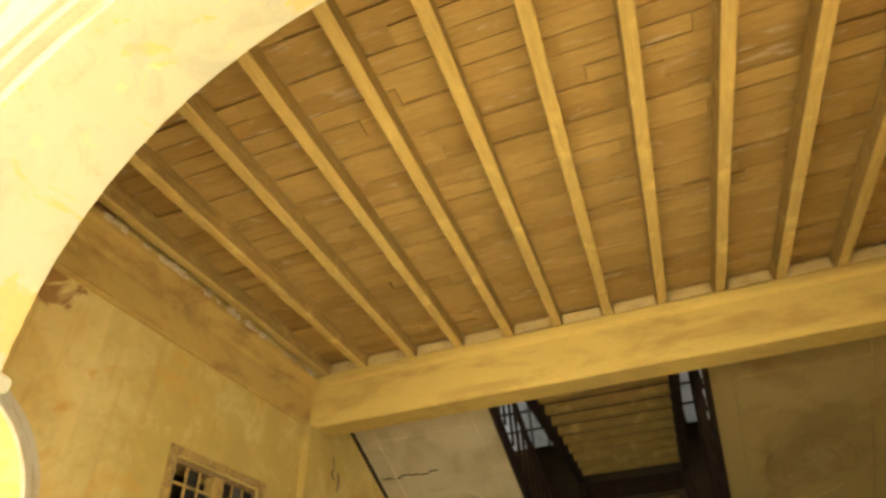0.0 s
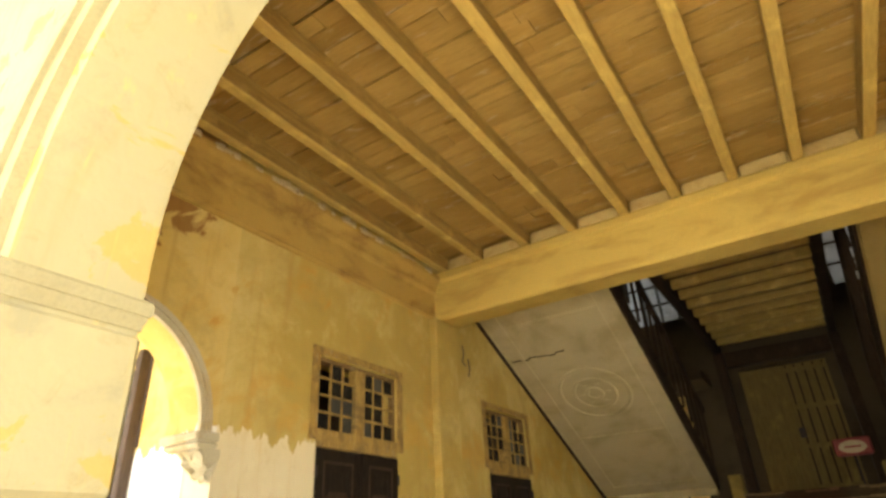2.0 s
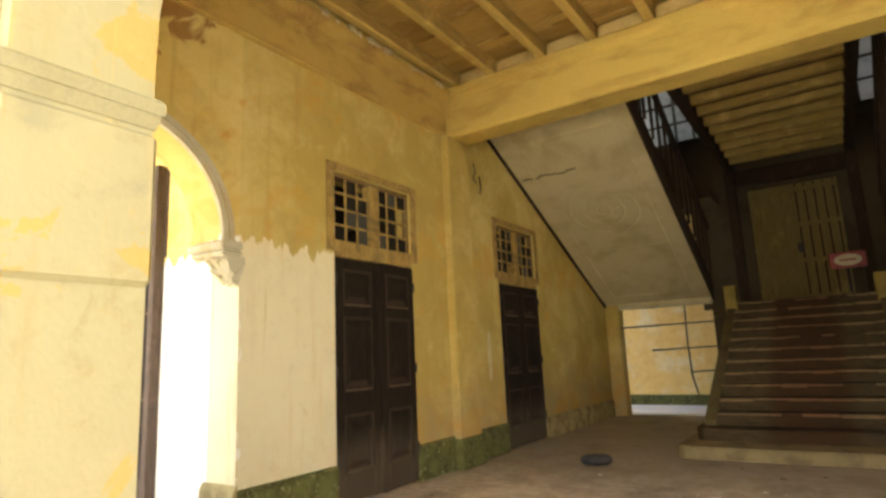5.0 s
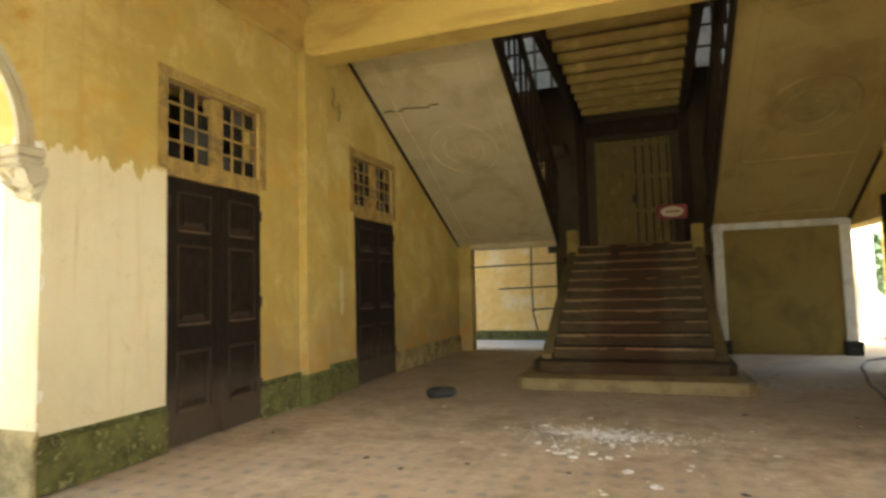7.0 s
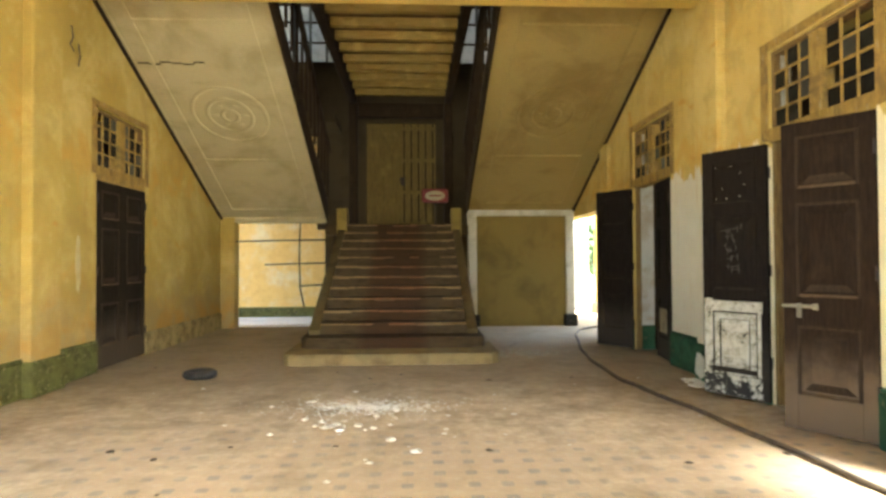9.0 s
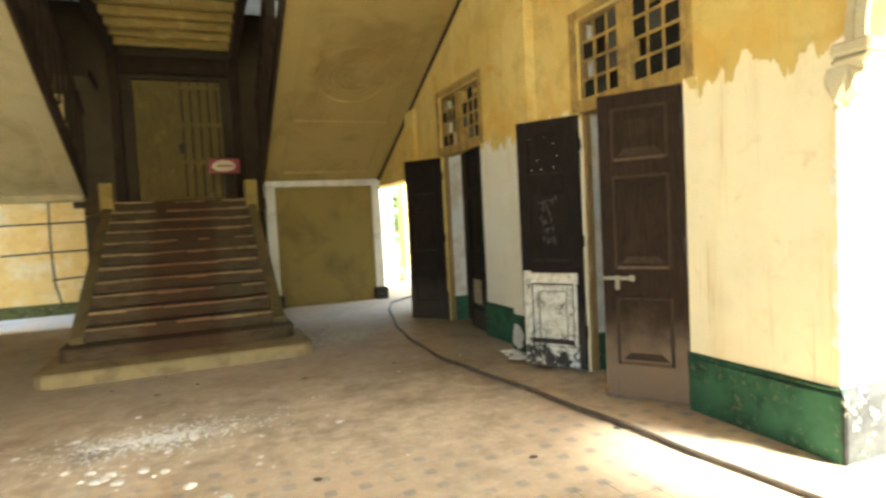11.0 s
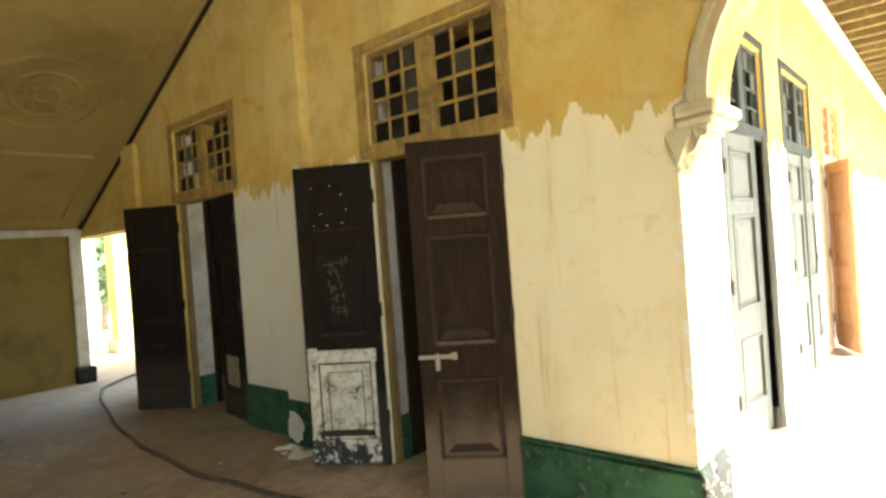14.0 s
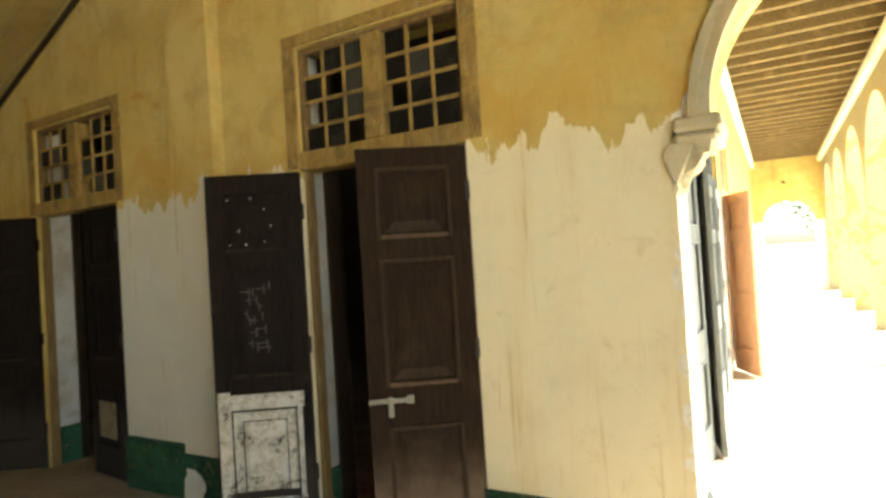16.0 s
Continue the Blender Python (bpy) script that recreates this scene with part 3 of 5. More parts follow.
ring = [(7.84 + 0.055 * math.cos(a) * rp.uniform(0.6, 1.3), 1.32 + 0.36 * math.sin(a) * rp.uniform(0.85, 1.05)) for a in (k * math.tau / 20 for k in range(20))]
struct("bare_patch", prism(bmesh.new(), ring, XL + 0.0005, XL + 0.003), M_FILL, "long pale scrape of filler on the ochre wall", "plaster")


# plaster chipped along the corners of the two arch jambs, near-white for glare
def corner_chips(name, x, s, seed):
    r, verts, faces, z = random.Random(seed), [], [], 0.45
    while z < 2.0:
        hgt = r.uniform(0.03, 0.16)
        n = len(verts)
        w = r.uniform(0.008, 0.05)
        rim = [(0.0, 0.0), (w * r.uniform(0.3, 0.9), hgt * 0.15), (w, hgt * r.uniform(0.35, 0.65)), (w * r.uniform(0.3, 0.9), hgt * 0.85), (0.0, hgt)]
        verts += [(x - s * 0.0015, YC + 0.0005 + u, z + v) for u, v in rim] + [(x - s * 0.006, YC - 0.003, z + v) for u, v in rim]
        faces += [(n, n + 1, n + 2, n + 3, n + 4), (n, n + 4, n + 9, n + 5)]
        z += hgt + (r.uniform(0.0, 0.05) if r.random() < 0.7 else r.uniform(0.1, 0.3))
    me = bpy.data.meshes.new(name)
    me.from_pydata(verts, [], faces)
    me.materials.append(M_CHIP)
    tagged(new(name, me), "plaster showing where the wall's corner is chipped, coloured near-white for glare", "plaster", kind="stuff")


corner_chips("chipped_corner", XR, 1, 31)
corner_chips("chipped_corner", XL, -1, 32)

# whitewashed door reveals with the plinth's green foot
for b, deep in ((D1[1], 0.21), (D2[1], 0.30)):
    struct("door_reveal", boxed(XR + 0.103, XR + deep, b - 0.012, b - 0.001, 0.36, TRAN_H - 0.01, bevel=0.003), M_REVEAL, "flaking whitewashed reveal of the doorway", "reveal")
    struct("reveal_plinth", boxed(XR + 0.103, XR + deep + 0.002, b - 0.03, b - 0.001, 0, 0.358, bevel=0.01), M_PLINTH_R, "chipped green foot of the door reveal", "plinth")
    # Added dark plate stands in for the black gap of the unlit room.
    struct("reveal_shade_plate", boxed(XR + deep + 0.004, XR + WT - 0.004, b - 0.03, b - 0.001, 0, TRAN_H - 0.01, bevel=0.004), M_DARKWOOD, "dark plate standing in for the unlit gap beside the reveal", "lining")

# pilasters, beam and cornice
struct("pilaster_small", boxed(XR - 0.06, XR + 0.01, 10.50, 10.90, 0, 3.28, bevel=0.01), M_WALL_R, "narrow ochre plaster pilaster under the flight", "pilaster")
for name, a, b in (("pilaster_right", XR - 0.10, XR + 0.01), ("pilaster_left", XL - 0.01, XL + 0.10)):
    bm = boxed(a, b, 6.86, 7.36, 0, 4.20, bevel=0.012)
    struct(name, bm, M_WALL_R if a > 0 else M_WALL, "flat ochre plaster pilaster under the beam", "pilaster")
struct("pilaster_plinth_right", boxed(XR - 0.135, XR + 0.008, 6.885, 7.355, 0, 0.40, bevel=0.012), M_PLINTH_R, "chipped green plinth of the pilaster", "plinth")
struct("pilaster_plinth_left", boxed(XL - 0.008, XL + 0.135, 6.83, 7.39, 0, 0.36, bevel=0.012), M_PLINTH_L, "damp mossy plinth of the pilaster", "plinth")
rp = random.Random(4)
ring = [(7.22 + 0.12 * math.cos(a) * rp.uniform(0.7, 1.2), 0.17 + 0.165 * math.sin(a) * rp.uniform(0.75, 1.0)) for a in (k * math.tau / 18 for k in range(18))]
bm = prism(bmesh.new(), ring, XR - 0.141, XR - 0.1355)
struct("bare_patch", bm, M_WHITE, "pale bare plaster where the plinth's paint has fallen", "plaster")
bm = bmesh.new()
prism(bm, [(7.03, 4.24), (7.03, 4.75), (6.98, 4.79), (6.98, 4.87), (7.0, 4.90), (7.42, 4.90), (7.42, 4.21), (7.05, 4.21)], XL, XR)
struct("beam", bm, M_BEAM, "heavy ochre plastered beam across the hall", "beam")
for name, x, s in (("cornice_right", XR, -1), ("cornice_left", XL, 1)):
    bm = bmesh.new()
    prism(bm, [(x, 4.20), (x + s * 0.03, 4.20), (x + s * 0.045, 4.23), (x + s * 0.018, 4.26), (x + s * 0.018, 4.56), (x + s * 0.05, 4.60),
               (x + s * 0.06, 4.66), (x + s * 0.10, 4.73), (x + s * 0.12, 4.76), (x + s * 0.12, 4.83), (x, 4.84)], YF1, 6.975, axis="y")
    cornice = struct(name, bm, M_BEAM if s < 0 else M_CORNICE_L, "moulded ochre cornice with flaking plaster", "cornice")
    # crumbling pale plaster along the top edge
    verts, faces, rc = [], [], random.Random(21)
    y = YF1 + 0.1
    while y < 6.9:
        ln, out, up = rc.uniform(0.02, 0.11), rc.uniform(0.0, 0.035), rc.uniform(0.01, 0.05)
        n = len(verts)
        xa, xb = x + s * 0.06, x + s * (0.118 + out)
        for yy, k in ((y, 0.6), (y + ln, 1.0)):
            verts += [(xa, yy, 4.825), (xb * 1.0, yy, 4.815 - up * 0.5), (xb - s * 0.012, yy, 4.835 + up * k), (xa, yy, 4.835 + up * k)]
        faces += [(n, n + 1, n + 5, n + 4), (n + 1, n + 2, n + 6, n + 5), (n + 2, n + 3, n + 7, n + 6), (n, n + 3, n + 2, n + 1), (n + 4, n + 5, n + 6, n + 7)]
        y += ln + (rc.uniform(0.05, 0.3) if rc.random() < 0.25 else rc.uniform(0.0, 0.02))
    me = bpy.data.meshes.new("broken_edge")
    me.from_pydata(verts, [], faces)
    me.materials.append(M_FLAKE)
    ob = tagged(new("broken_edge", me), "pale crumbling plaster along the cornice's top", kind="stuff")
    ob.parent = cornice
bm = bmesh.new()
prism(bm, [(YF1, 4.28), (YF1 + 0.03, 4.28), (YF1 + 0.05, 4.34), (YF1 + 0.02, 4.37), (YF1 + 0.02, 4.70), (YF1 + 0.12, 4.80), (YF1 + 0.12, 4.89), (YF1, 4.89)], XL + 0.13, XR - 0.13)
struct("cornice_front", bm, M_BEAM, "moulded ochre cornice over the entrance arch", "cornice")

# hall ceiling: boards across, rafters along the hall
bm = bmesh.new()
y = YF1
while y < 7.5:
    w = 0.17
    x = XL
    while x < XR:
        ln = random.uniform(1.6, 3.2)
        dz = random.choice((0, 0.004, 0.01, 0.03)) + random.uniform(0, 0.006)
        if random.random() < 0.05 and x < -0.5:
            ln *= 0.25
            dz += 0.012
        box(bm, x + 0.002, min(x + ln, XR) - 0.002, y + 0.004, y + w - random.choice((0.004, 0.004, 0.005, 0.006, 0.014)), ZC + dz, ZC + 0.03 + dz)
        x += ln
    y += w
box(bm, XL - WT, XR + WT, YF0, 7.6, ZC + 0.05, ZC + 0.2)
struct("ceiling", bm, M_BOARD, "old brown ceiling boards with flaking limewash", "ceiling")
RAFTERS = (-3.27, -2.705, -2.0, -1.35, -0.69, -0.08, 0.53, 1.16, 1.80, 2.44, 3.06, 3.62)
for x, nxt in zip(RAFTERS, RAFTERS[1:] + (None,)):
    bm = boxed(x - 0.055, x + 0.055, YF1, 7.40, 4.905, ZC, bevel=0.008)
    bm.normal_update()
    # Faces turned sideways get the shade-toned copy.
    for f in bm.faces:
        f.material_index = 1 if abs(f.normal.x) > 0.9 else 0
    struct("rafter", bm, [M_RAFTER, M_RAFTER_SIDE], "ochre painted ceiling rafter, sides toned darker as shade", "rafter")
    if nxt:
        bm = boxed(x + 0.06, nxt - 0.06, 7.03, 7.4, 4.902, ZC - 0.02, bevel=0.03)
        struct("rafter_infill", bm, M_BLOCK, "pale plaster block between rafter ends", "infill")

# ---- upper floor shell round the stairwell ----
up_holes = [(-2.9, -1.3, 6.2, 7.7), (1.6, 3.2, 6.2, 7.7)]
struct("wall_back", wall_with_holes(bmesh.new(), XL, XR, 0, 8.8, 15.3, 15.6, up_holes, "x"), M_PLASTER_DARK, "plaster wall at the back of the stairwell, shade put into its colour", "wall")
for a, b in ((-2.9, -1.3), (1.6, 3.2)):
    th = holder("upper_window", Matrix.Translation((a, 15.35, 6.2)), "barred upper window with blue-grey shutters", "window", "upper windows", "structure")
    for i in range(1, 4):
        part("mullion", boxed(0.4 * i - 0.03, 0.4 * i + 0.03, 0, 0.05, 0, 1.5), M_DOORGREY, th)
    for i in range(0, 3):
        part("bar", boxed(0, 1.6, 0.052, 0.08, 0.5 * i, 0.5 * i + 0.05), M_DARKWOOD, th)
# Unseen roof, carried past the back wall to cut sky light at the windows.
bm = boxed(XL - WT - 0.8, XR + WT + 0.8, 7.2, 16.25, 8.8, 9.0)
struct("roof_slab", bm, M_PLASTER_DARK, "unseen dark slab over the stairwell, run out to cut sky light", "ceiling")
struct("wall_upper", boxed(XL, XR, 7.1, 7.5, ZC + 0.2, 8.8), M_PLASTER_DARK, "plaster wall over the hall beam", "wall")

bm = bmesh.new()
for k in range(22):
    for i in range(34):
        x = XL - 0.6 + 0.25 * i + (0.125 if k % 2 else 0)
        box(bm, x, x + 0.238, 16.5, 16.6, 5.6 + 0.13 * k, 5.6 + 0.13 * k + 0.118)
box(bm, XL - 1, XR + 1.4, 16.55, 16.75, 0, 8.6)
struct("brick_wall_outside", bm, surface("whitewashed_brick", (0.50, 0.53, 0.55), (0.25, 0.27, 0.28), scale=2.0), "whitewashed brick wall seen through the upper windows", "wall")

# gallery over the stair
bm = bmesh.new()
box(bm, CX - 1.08, CX + 1.08, 7.42, 14.2, 5.12, 5.3)
struct("gallery_ceiling", bm, M_BOARD_DARK, "boarded underside of the gallery over the stair", "ceiling")
for i in range(12):
    y = 7.85 + 0.54 * i
    struct("gallery_joist", boxed(CX - 0.99, CX + 0.99, y - 0.06, y + 0.06, 4.98, 5.12, bevel=0.01), M_JOIST, "ochre painted joist under the gallery", "joist")
for s in (-1, 1):
    struct("gallery_beam", boxed(CX + s * 1.06 - 0.065, CX + s * 1.06 + 0.065, 7.42, 14.2, 4.86, 5.14, bevel=0.012), M_DARKWOOD, "dark timber edge beam of the gallery", "beam")
    bm = boxed(CX + s * 1.06 - 0.09, CX + s * 1.06 + 0.09, 13.95, 14.19, 2.06, 4.86, bevel=0.012)
    struct("gallery_post", bm, M_DARKWOOD, "dark timber post on the stair landing", "post")
struct("gallery_header", boxed(CX - 0.95, CX + 0.95, 14.0, 14.19, 4.55, 4.86, bevel=0.01), M_DARKWOOD, "dark timber header over the landing door", "beam")

# ---- central staircase ----
stair = holder("main_staircase", Matrix.Translation((CX, 0, 0)), "worn cement staircase with brick-red middle and stepped plinth", "staircase", kind="structure")
def rounded_step(w, y0, y1, z0, z1):
    bm = bmesh.new()
    r = 0.22
    pts = [(-w, y1), (-w, y0 + r)] + [(-w + r - r * math.cos(a), y0 + r - r * math.sin(a)) for a in (0.5, 1.05)] + [(-w + r, y0)]
    pts += [(-px, py) for px, py in reversed(pts)]
    lo = [bm.verts.new((px, py, z0)) for px, py in pts]
    hi = [bm.verts.new((px, py, z1)) for px, py in pts]
    bm.faces.new(lo), bm.faces.new(hi)
    for i in range(len(pts)):
        k = (i + 1) % len(pts)
        bm.faces.new((lo[i], lo[k], hi[k], hi[i]))
    bmesh.ops.recalc_face_normals(bm, faces=bm.faces[:])
    bmesh.ops.bevel(bm, geom=[e for e in bm.edges if all(v.co.z > z1 - 1e-4 for v in e.verts)], offset=0.02, segments=2, affect="EDGES")
    return bm


part("step", rounded_step(1.42, 8.45, 9.6, 0.0, 0.14), surface("dirty_yellow_cement", (0.25, 0.19, 0.088), (0.10, 0.068, 0.034), scale=2.5), stair, "dirty yellowish base slab")
part("step", rounded_step(1.28, 8.95, 9.9, 0.142, 0.29), M_STEP, stair)
wear = random.Random(17)
N, RISE, GO = 11, (2.06 - 0.29) / 11, (YS - 9.35) / 11
for i in range(N):
    z1 = 0.29 + RISE * (i + 1)
    y0 = 9.35 + GO * i
    bm = bmesh.new()
    box(bm, -1.05, 1.05, y0 + 0.025, YS if i == N - 1 else y0 + GO + 0.06, max(0.0, z1 - RISE * 2), z1)
    step = part("step", bm, M_STEP, stair)
    bm, xa = bmesh.new(), -1.05
    while xa < 1.04:
        xb = min(1.05, xa + wear.uniform(0.12, 0.42))
        if abs(xa) > 0.45 or wear.random() < 0.75:
            dy, dz = wear.uniform(0.0, 0.022), wear.uniform(0.0, 0.014)
            box(bm, xa, xb - 0.004, y0 + dy, y0 + 0.07, z1 - wear.uniform(0.025, 0.05), z1 + 0.003 - dz, 0.009)
        xa = xb
    part("nosing", bm, M_NOSING, step, "rubbed and broken paler edge of the step")
for s in (-1, 1):
    a, b = sorted((s * 1.055, s * 1.20))
    bm = bmesh.new()
    prism(bm, [(9.3, 0.0), (9.3, 0.36), (YS, 2.10), (YS, 0.0)], a, b)
    part("string_wall", bm, M_STRING, stair, "dirty olive plastered side wall of the flight")
    part("newel", boxed(a - 0.03, b + 0.03, YS - 0.30, YS - 0.02, 0, 2.38, bevel=0.015), M_NEWEL, stair, "olive plastered newel pier")
struct("landing", boxed(-1.36, XR, YS, 14.2, 1.86, 2.06, bevel=0.01), M_STEP, "stair landing slab", "landing")
struct("landing_wall", wall_with_holes(bmesh.new(), XL, XR, 2.06, 5.6, 14.2, 14.45, [(-0.65, 0.93, 2.06, 4.48), (XL, -1.75, 2.06, 4.2)], "x"), M_PLASTER_DARK, "wall behind the stair landing, coloured dark for the shade there", "wall")

# landing door: olive planked leaf beside a barred leaf
door = holder("landing_door", Matrix.Translation((0.14, 14.2, 2.065)) @ Matrix.Diagonal((1.05, 1, 1.034, 1)), "olive double door, one leaf planked and one barred, shut", "door", kind="structure")
for i in range(4):
    part("plank", boxed(-0.74 + 0.185 * i, -0.74 + 0.185 * (i + 1) - 0.006, 0.05, 0.09, 0, 2.3, bevel=0.004), M_PALEDOOR, door)
part("backing", boxed(-0.75, 0.75, 0.10, 0.12, -0.004, 2.33), M_PALEDOOR, door)
for i in range(5):
    part("bar", boxed(0.05 + 0.155 * i, 0.08 + 0.155 * i, 0.04, 0.095, 0, 2.3), M_DARKWOOD, door)
for z in (0.1, 0.8, 1.5, 2.2):
    part("rail", boxed(0.02, 0.74, 0.02, 0.038, z - 0.04, z + 0.04), M_PALEDOOR, door)
part("lock", boxed(-0.02, 0.08, -0.02, 0.018, 0.95, 1.13, bevel=0.008), M_IRON, door, "black iron lock box")

# ---- side flights, seen from below ----
def side_flight(name, s, soffit, label):
    x0, x1 = (1.53, XR) if s > 0 else (XL, -1.33)
    th = holder(name, Matrix.Identity(4), label, "stair flight", kind="structure")
    zb, zt, yb, yt = (2.36 if s > 0 else 2.22), 4.52, YS - 0.02, 8.15
    slope = (zt - zb) / (yt - yb)
    zz = lambda y: zb + slope * (y - yb)
    bm = bmesh.new()
    prism(bm, [(yb, zb), (7.43, zz(7.43)), (7.43, zz(7.43) + 0.3), (yb, zb + 0.3)], x0, x1)
    part("slab", bm, soffit, th)
    def strip(xa, xb, ya, yb_, d=0.018 if s < 0 else 0.028):
        bm = bmesh.new()
        prism(bm, [(ya, zz(ya) - d), (yb_, zz(yb_) - d), (yb_, zz(yb_) + 0.005), (ya, zz(ya) + 0.005)], xa, xb)
        part("moulding", bm, soffit, th)
    ia, ib = x0 + 0.28, x1 - 0.28
    for xm in (x0 + 0.03, ia, ib - 0.05, x1 - 0.08):
        strip(xm, xm + 0.05, yb - 0.25, 7.6)
    for ym in (yb - 0.30, yb - 1.75, yb - 4.4):
        strip(ia, ib, ym, ym + 0.05)
    if s < 0:
        for k in range(6):
            ya = 9.05 + 0.02 * math.sin(k * 2.1)
            bm = bmesh.new()
            prism(bm, [(ya, zz(ya) - 0.004), (ya + 0.022, zz(ya + 0.022) - 0.004), (ya + 0.022, zz(ya + 0.022) + 0.004), (ya, zz(ya) + 0.004)], x0 + 0.1 + 0.15 * k, x0 + 0.252 + 0.15 * k)
            part("crack", bm, M_DARKWOOD, th, "dark crack in the plaster")
    # round plaster rosette in the middle panel
    yc, xc = yb - 2.75, (x0 + x1) / 2
    low = 0.45 if s < 0 else 0.75
    for r in (0.12, 0.33, 0.55):
        bm, rings = bmesh.new(), []
        for k in range(40):
            a = k * math.tau / 40
            ring = []
            for j in range(6):
                q = j * math.tau / 6
                rr = r + 0.03 * math.cos(q)
                px, py = xc + rr * math.cos(a), yc + rr * math.sin(a)
                ring.append(bm.verts.new((px, py, zz(py) - 0.004 + 0.026 * low * math.sin(q))))
            rings.append(ring)
        for p, q in zip(rings, rings[1:] + rings[:1]):
            for j in range(6):
                bm.faces.new((p[j], q[j], q[(j + 1) % 6], p[(j + 1) % 6]))
        part("rosette_ring", bm, soffit, th, smooth=True)
    for k in range(6):
        a = k * math.tau / 6
        bm = bmesh.new()
        px, py = xc + 0.22 * math.cos(a), yc + 0.22 * math.sin(a)
        bmesh.ops.create_uvsphere(bm, u_segments=10, v_segments=6, radius=0.06, matrix=Matrix.Translation((px, py, zz(py))) @ Matrix.Diagonal((1, 1, 0.4 * low, 1)))
        part("rosette_petal", bm, soffit, th, smooth=True)
    xw = x1 if s > 0 else x0
    bm = bmesh.new()
    prism(bm, [(yb, zz(yb) - 0.045), (7.43, zz(7.43) - 0.045), (7.43, zz(7.43) + 0.01), (yb, zz(yb) + 0.01)], *sorted((xw - s * 0.001, xw - s * 0.05)))
    part("edge_strip", bm, M_DARKWOOD, th, "dark strip along the wall")
    # open side: string board and rails above
    xs = x0 if s > 0 else x1
    bm = bmesh.new()
    prism(bm, [(yb, zb - 0.05), (7.43, zz(7.43) - 0.05), (7.43, zz(7.43) + 0.32), (yb, zb + 0.32)], xs - 0.03 * (s > 0) - 0.002, xs + 0.03 * (s < 0) + 0.002)
    part("string_board", bm, M_DARKWOOD, th, "dark timber string board")
    for i in range(14):
        yy = 7.7 + 0.38 * i
        part("baluster", boxed(xs - 0.02 - s * 0.05, xs + 0.02 - s * 0.05, yy - 0.02, yy + 0.02, zz(yy) + 0.32, zz(yy) + 1.3), M_DARKWOOD, th)
    bm = bmesh.new()
    prism(bm, [(yb, zb + 1.3), (7.43, zz(7.43) + 1.3), (7.43, zz(7.43) + 1.38), (yb, zb + 1.38)], xs - 0.04 - s * 0.05, xs + 0.04 - s * 0.05)
    part("handrail", bm, M_DARKWOOD, th)
    return th


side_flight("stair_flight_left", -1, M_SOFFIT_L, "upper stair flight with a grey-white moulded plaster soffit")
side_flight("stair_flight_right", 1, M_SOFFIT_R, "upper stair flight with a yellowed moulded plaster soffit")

# below the right flight: filled bay between white pilasters
struct("bay_panel", boxed(1.701, 3.529, YS - 0.015, YS + 0.2, 0, 2.239), surface("olive_yellow_limewash", (0.23, 0.17, 0.05), (0.13, 0.095, 0.03), scale=1.6), "olive yellow plaster panel closing the bay under the flight", "wall")
struct("bay_lintel", boxed(1.52, XR - 0.005, YS - 0.06, YS + 0.2, 2.24, 2.36, bevel=0.015), M_WHITE, "white painted lintel under the flight", "lintel")
for a, b in ((1.53, 1.70), (3.53, 3.70)):
    struct("bay_pilaster", boxed(a, b, YS - 0.05, YS + 0.2, 0.24, 2.24, bevel=0.01), M_WHITE, "white painted pilaster", "pilaster")
    struct("pilaster_base", boxed(a - 0.05, b + 0.05, YS - 0.12, YS + 0.2, 0, 0.24, bevel=0.02), M_BLACKBASE, "black painted pilaster base", "base")
# below the left flight: open bay with a thin rod grid
struct("bay_pier", boxed(XL + 0.002, -3.155, YS, YS + 0.29, 0, 2.3), M_WALL, "ochre plaster pier beside the open bay", "pier")
struct("bay_lintel_left", boxed(-3.155, -1.36, YS, YS + 0.2, 2.11, 2.22, bevel=0.02), M_SOFFIT_L, "broken plaster edge under the flight", "lintel")
grid = holder("rod_grid", Matrix.Translation((-3.26, YS + 0.1, 0)), "thin rusty rods strung across the open bay", "grille")
for z, a, b in ((1.74, 0, 1.92), (1.27, 0.68, 1.92), (0.83, 1.35, 1.92)):
    tube("rod", [(a, 0, z), ((a + b) / 2, 0.0, z + 0.02), (b, 0, z + 0.03)], 0.016, M_IRON, grid)
tube("rod", [(1.38, 0.03, 2.14), (1.36, 0.03, 1.4), (1.38, 0.03, 0.75), (1.46, 0.03, 0.4), (1.25, 0.03, 0.28)], 0.016, M_IRON, grid)
# yard beyond
# Unseen slab, added to stop yard daylight reaching the stairwell.
struct("yard_light_blocker", boxed(XL, -1.2, YS + 0.3, 14.19, 4.22, 4.4), M_PLASTER_DARK, "unseen slab over the yard, added to keep daylight from the stairwell", "ceiling")
struct("yard_floor", boxed(-16, -1.36, YS + 0.3, 14.9, 0.002, 0.03), M_YARD, "pale swept cement of the back yard", "floor")
struct("yard_wall", boxed(-16, -1.25, 14.9, 15.1, 0, 4.6), surface("sunlit_yellow_limewash", (0.84, 0.58, 0.20), (0.84, 0.72, 0.42), (0.62, 0.36, 0.10), scale=2.4, fine=7.0, amount=0.9), "bright yellow yard wall", "wall")
struct("yard_plinth", boxed(-16, -1.38, 14.86, 14.898, 0.03, 0.26, bevel=0.01), M_PLINTH_L, "mossy foot of the yard wall", "plinth")
struct("yard_side", boxed(-1.36, -1.2, YS + 0.02, 14.89, 0, 1.85), M_PLASTER_DARK, "plaster side wall under the landing", "wall")

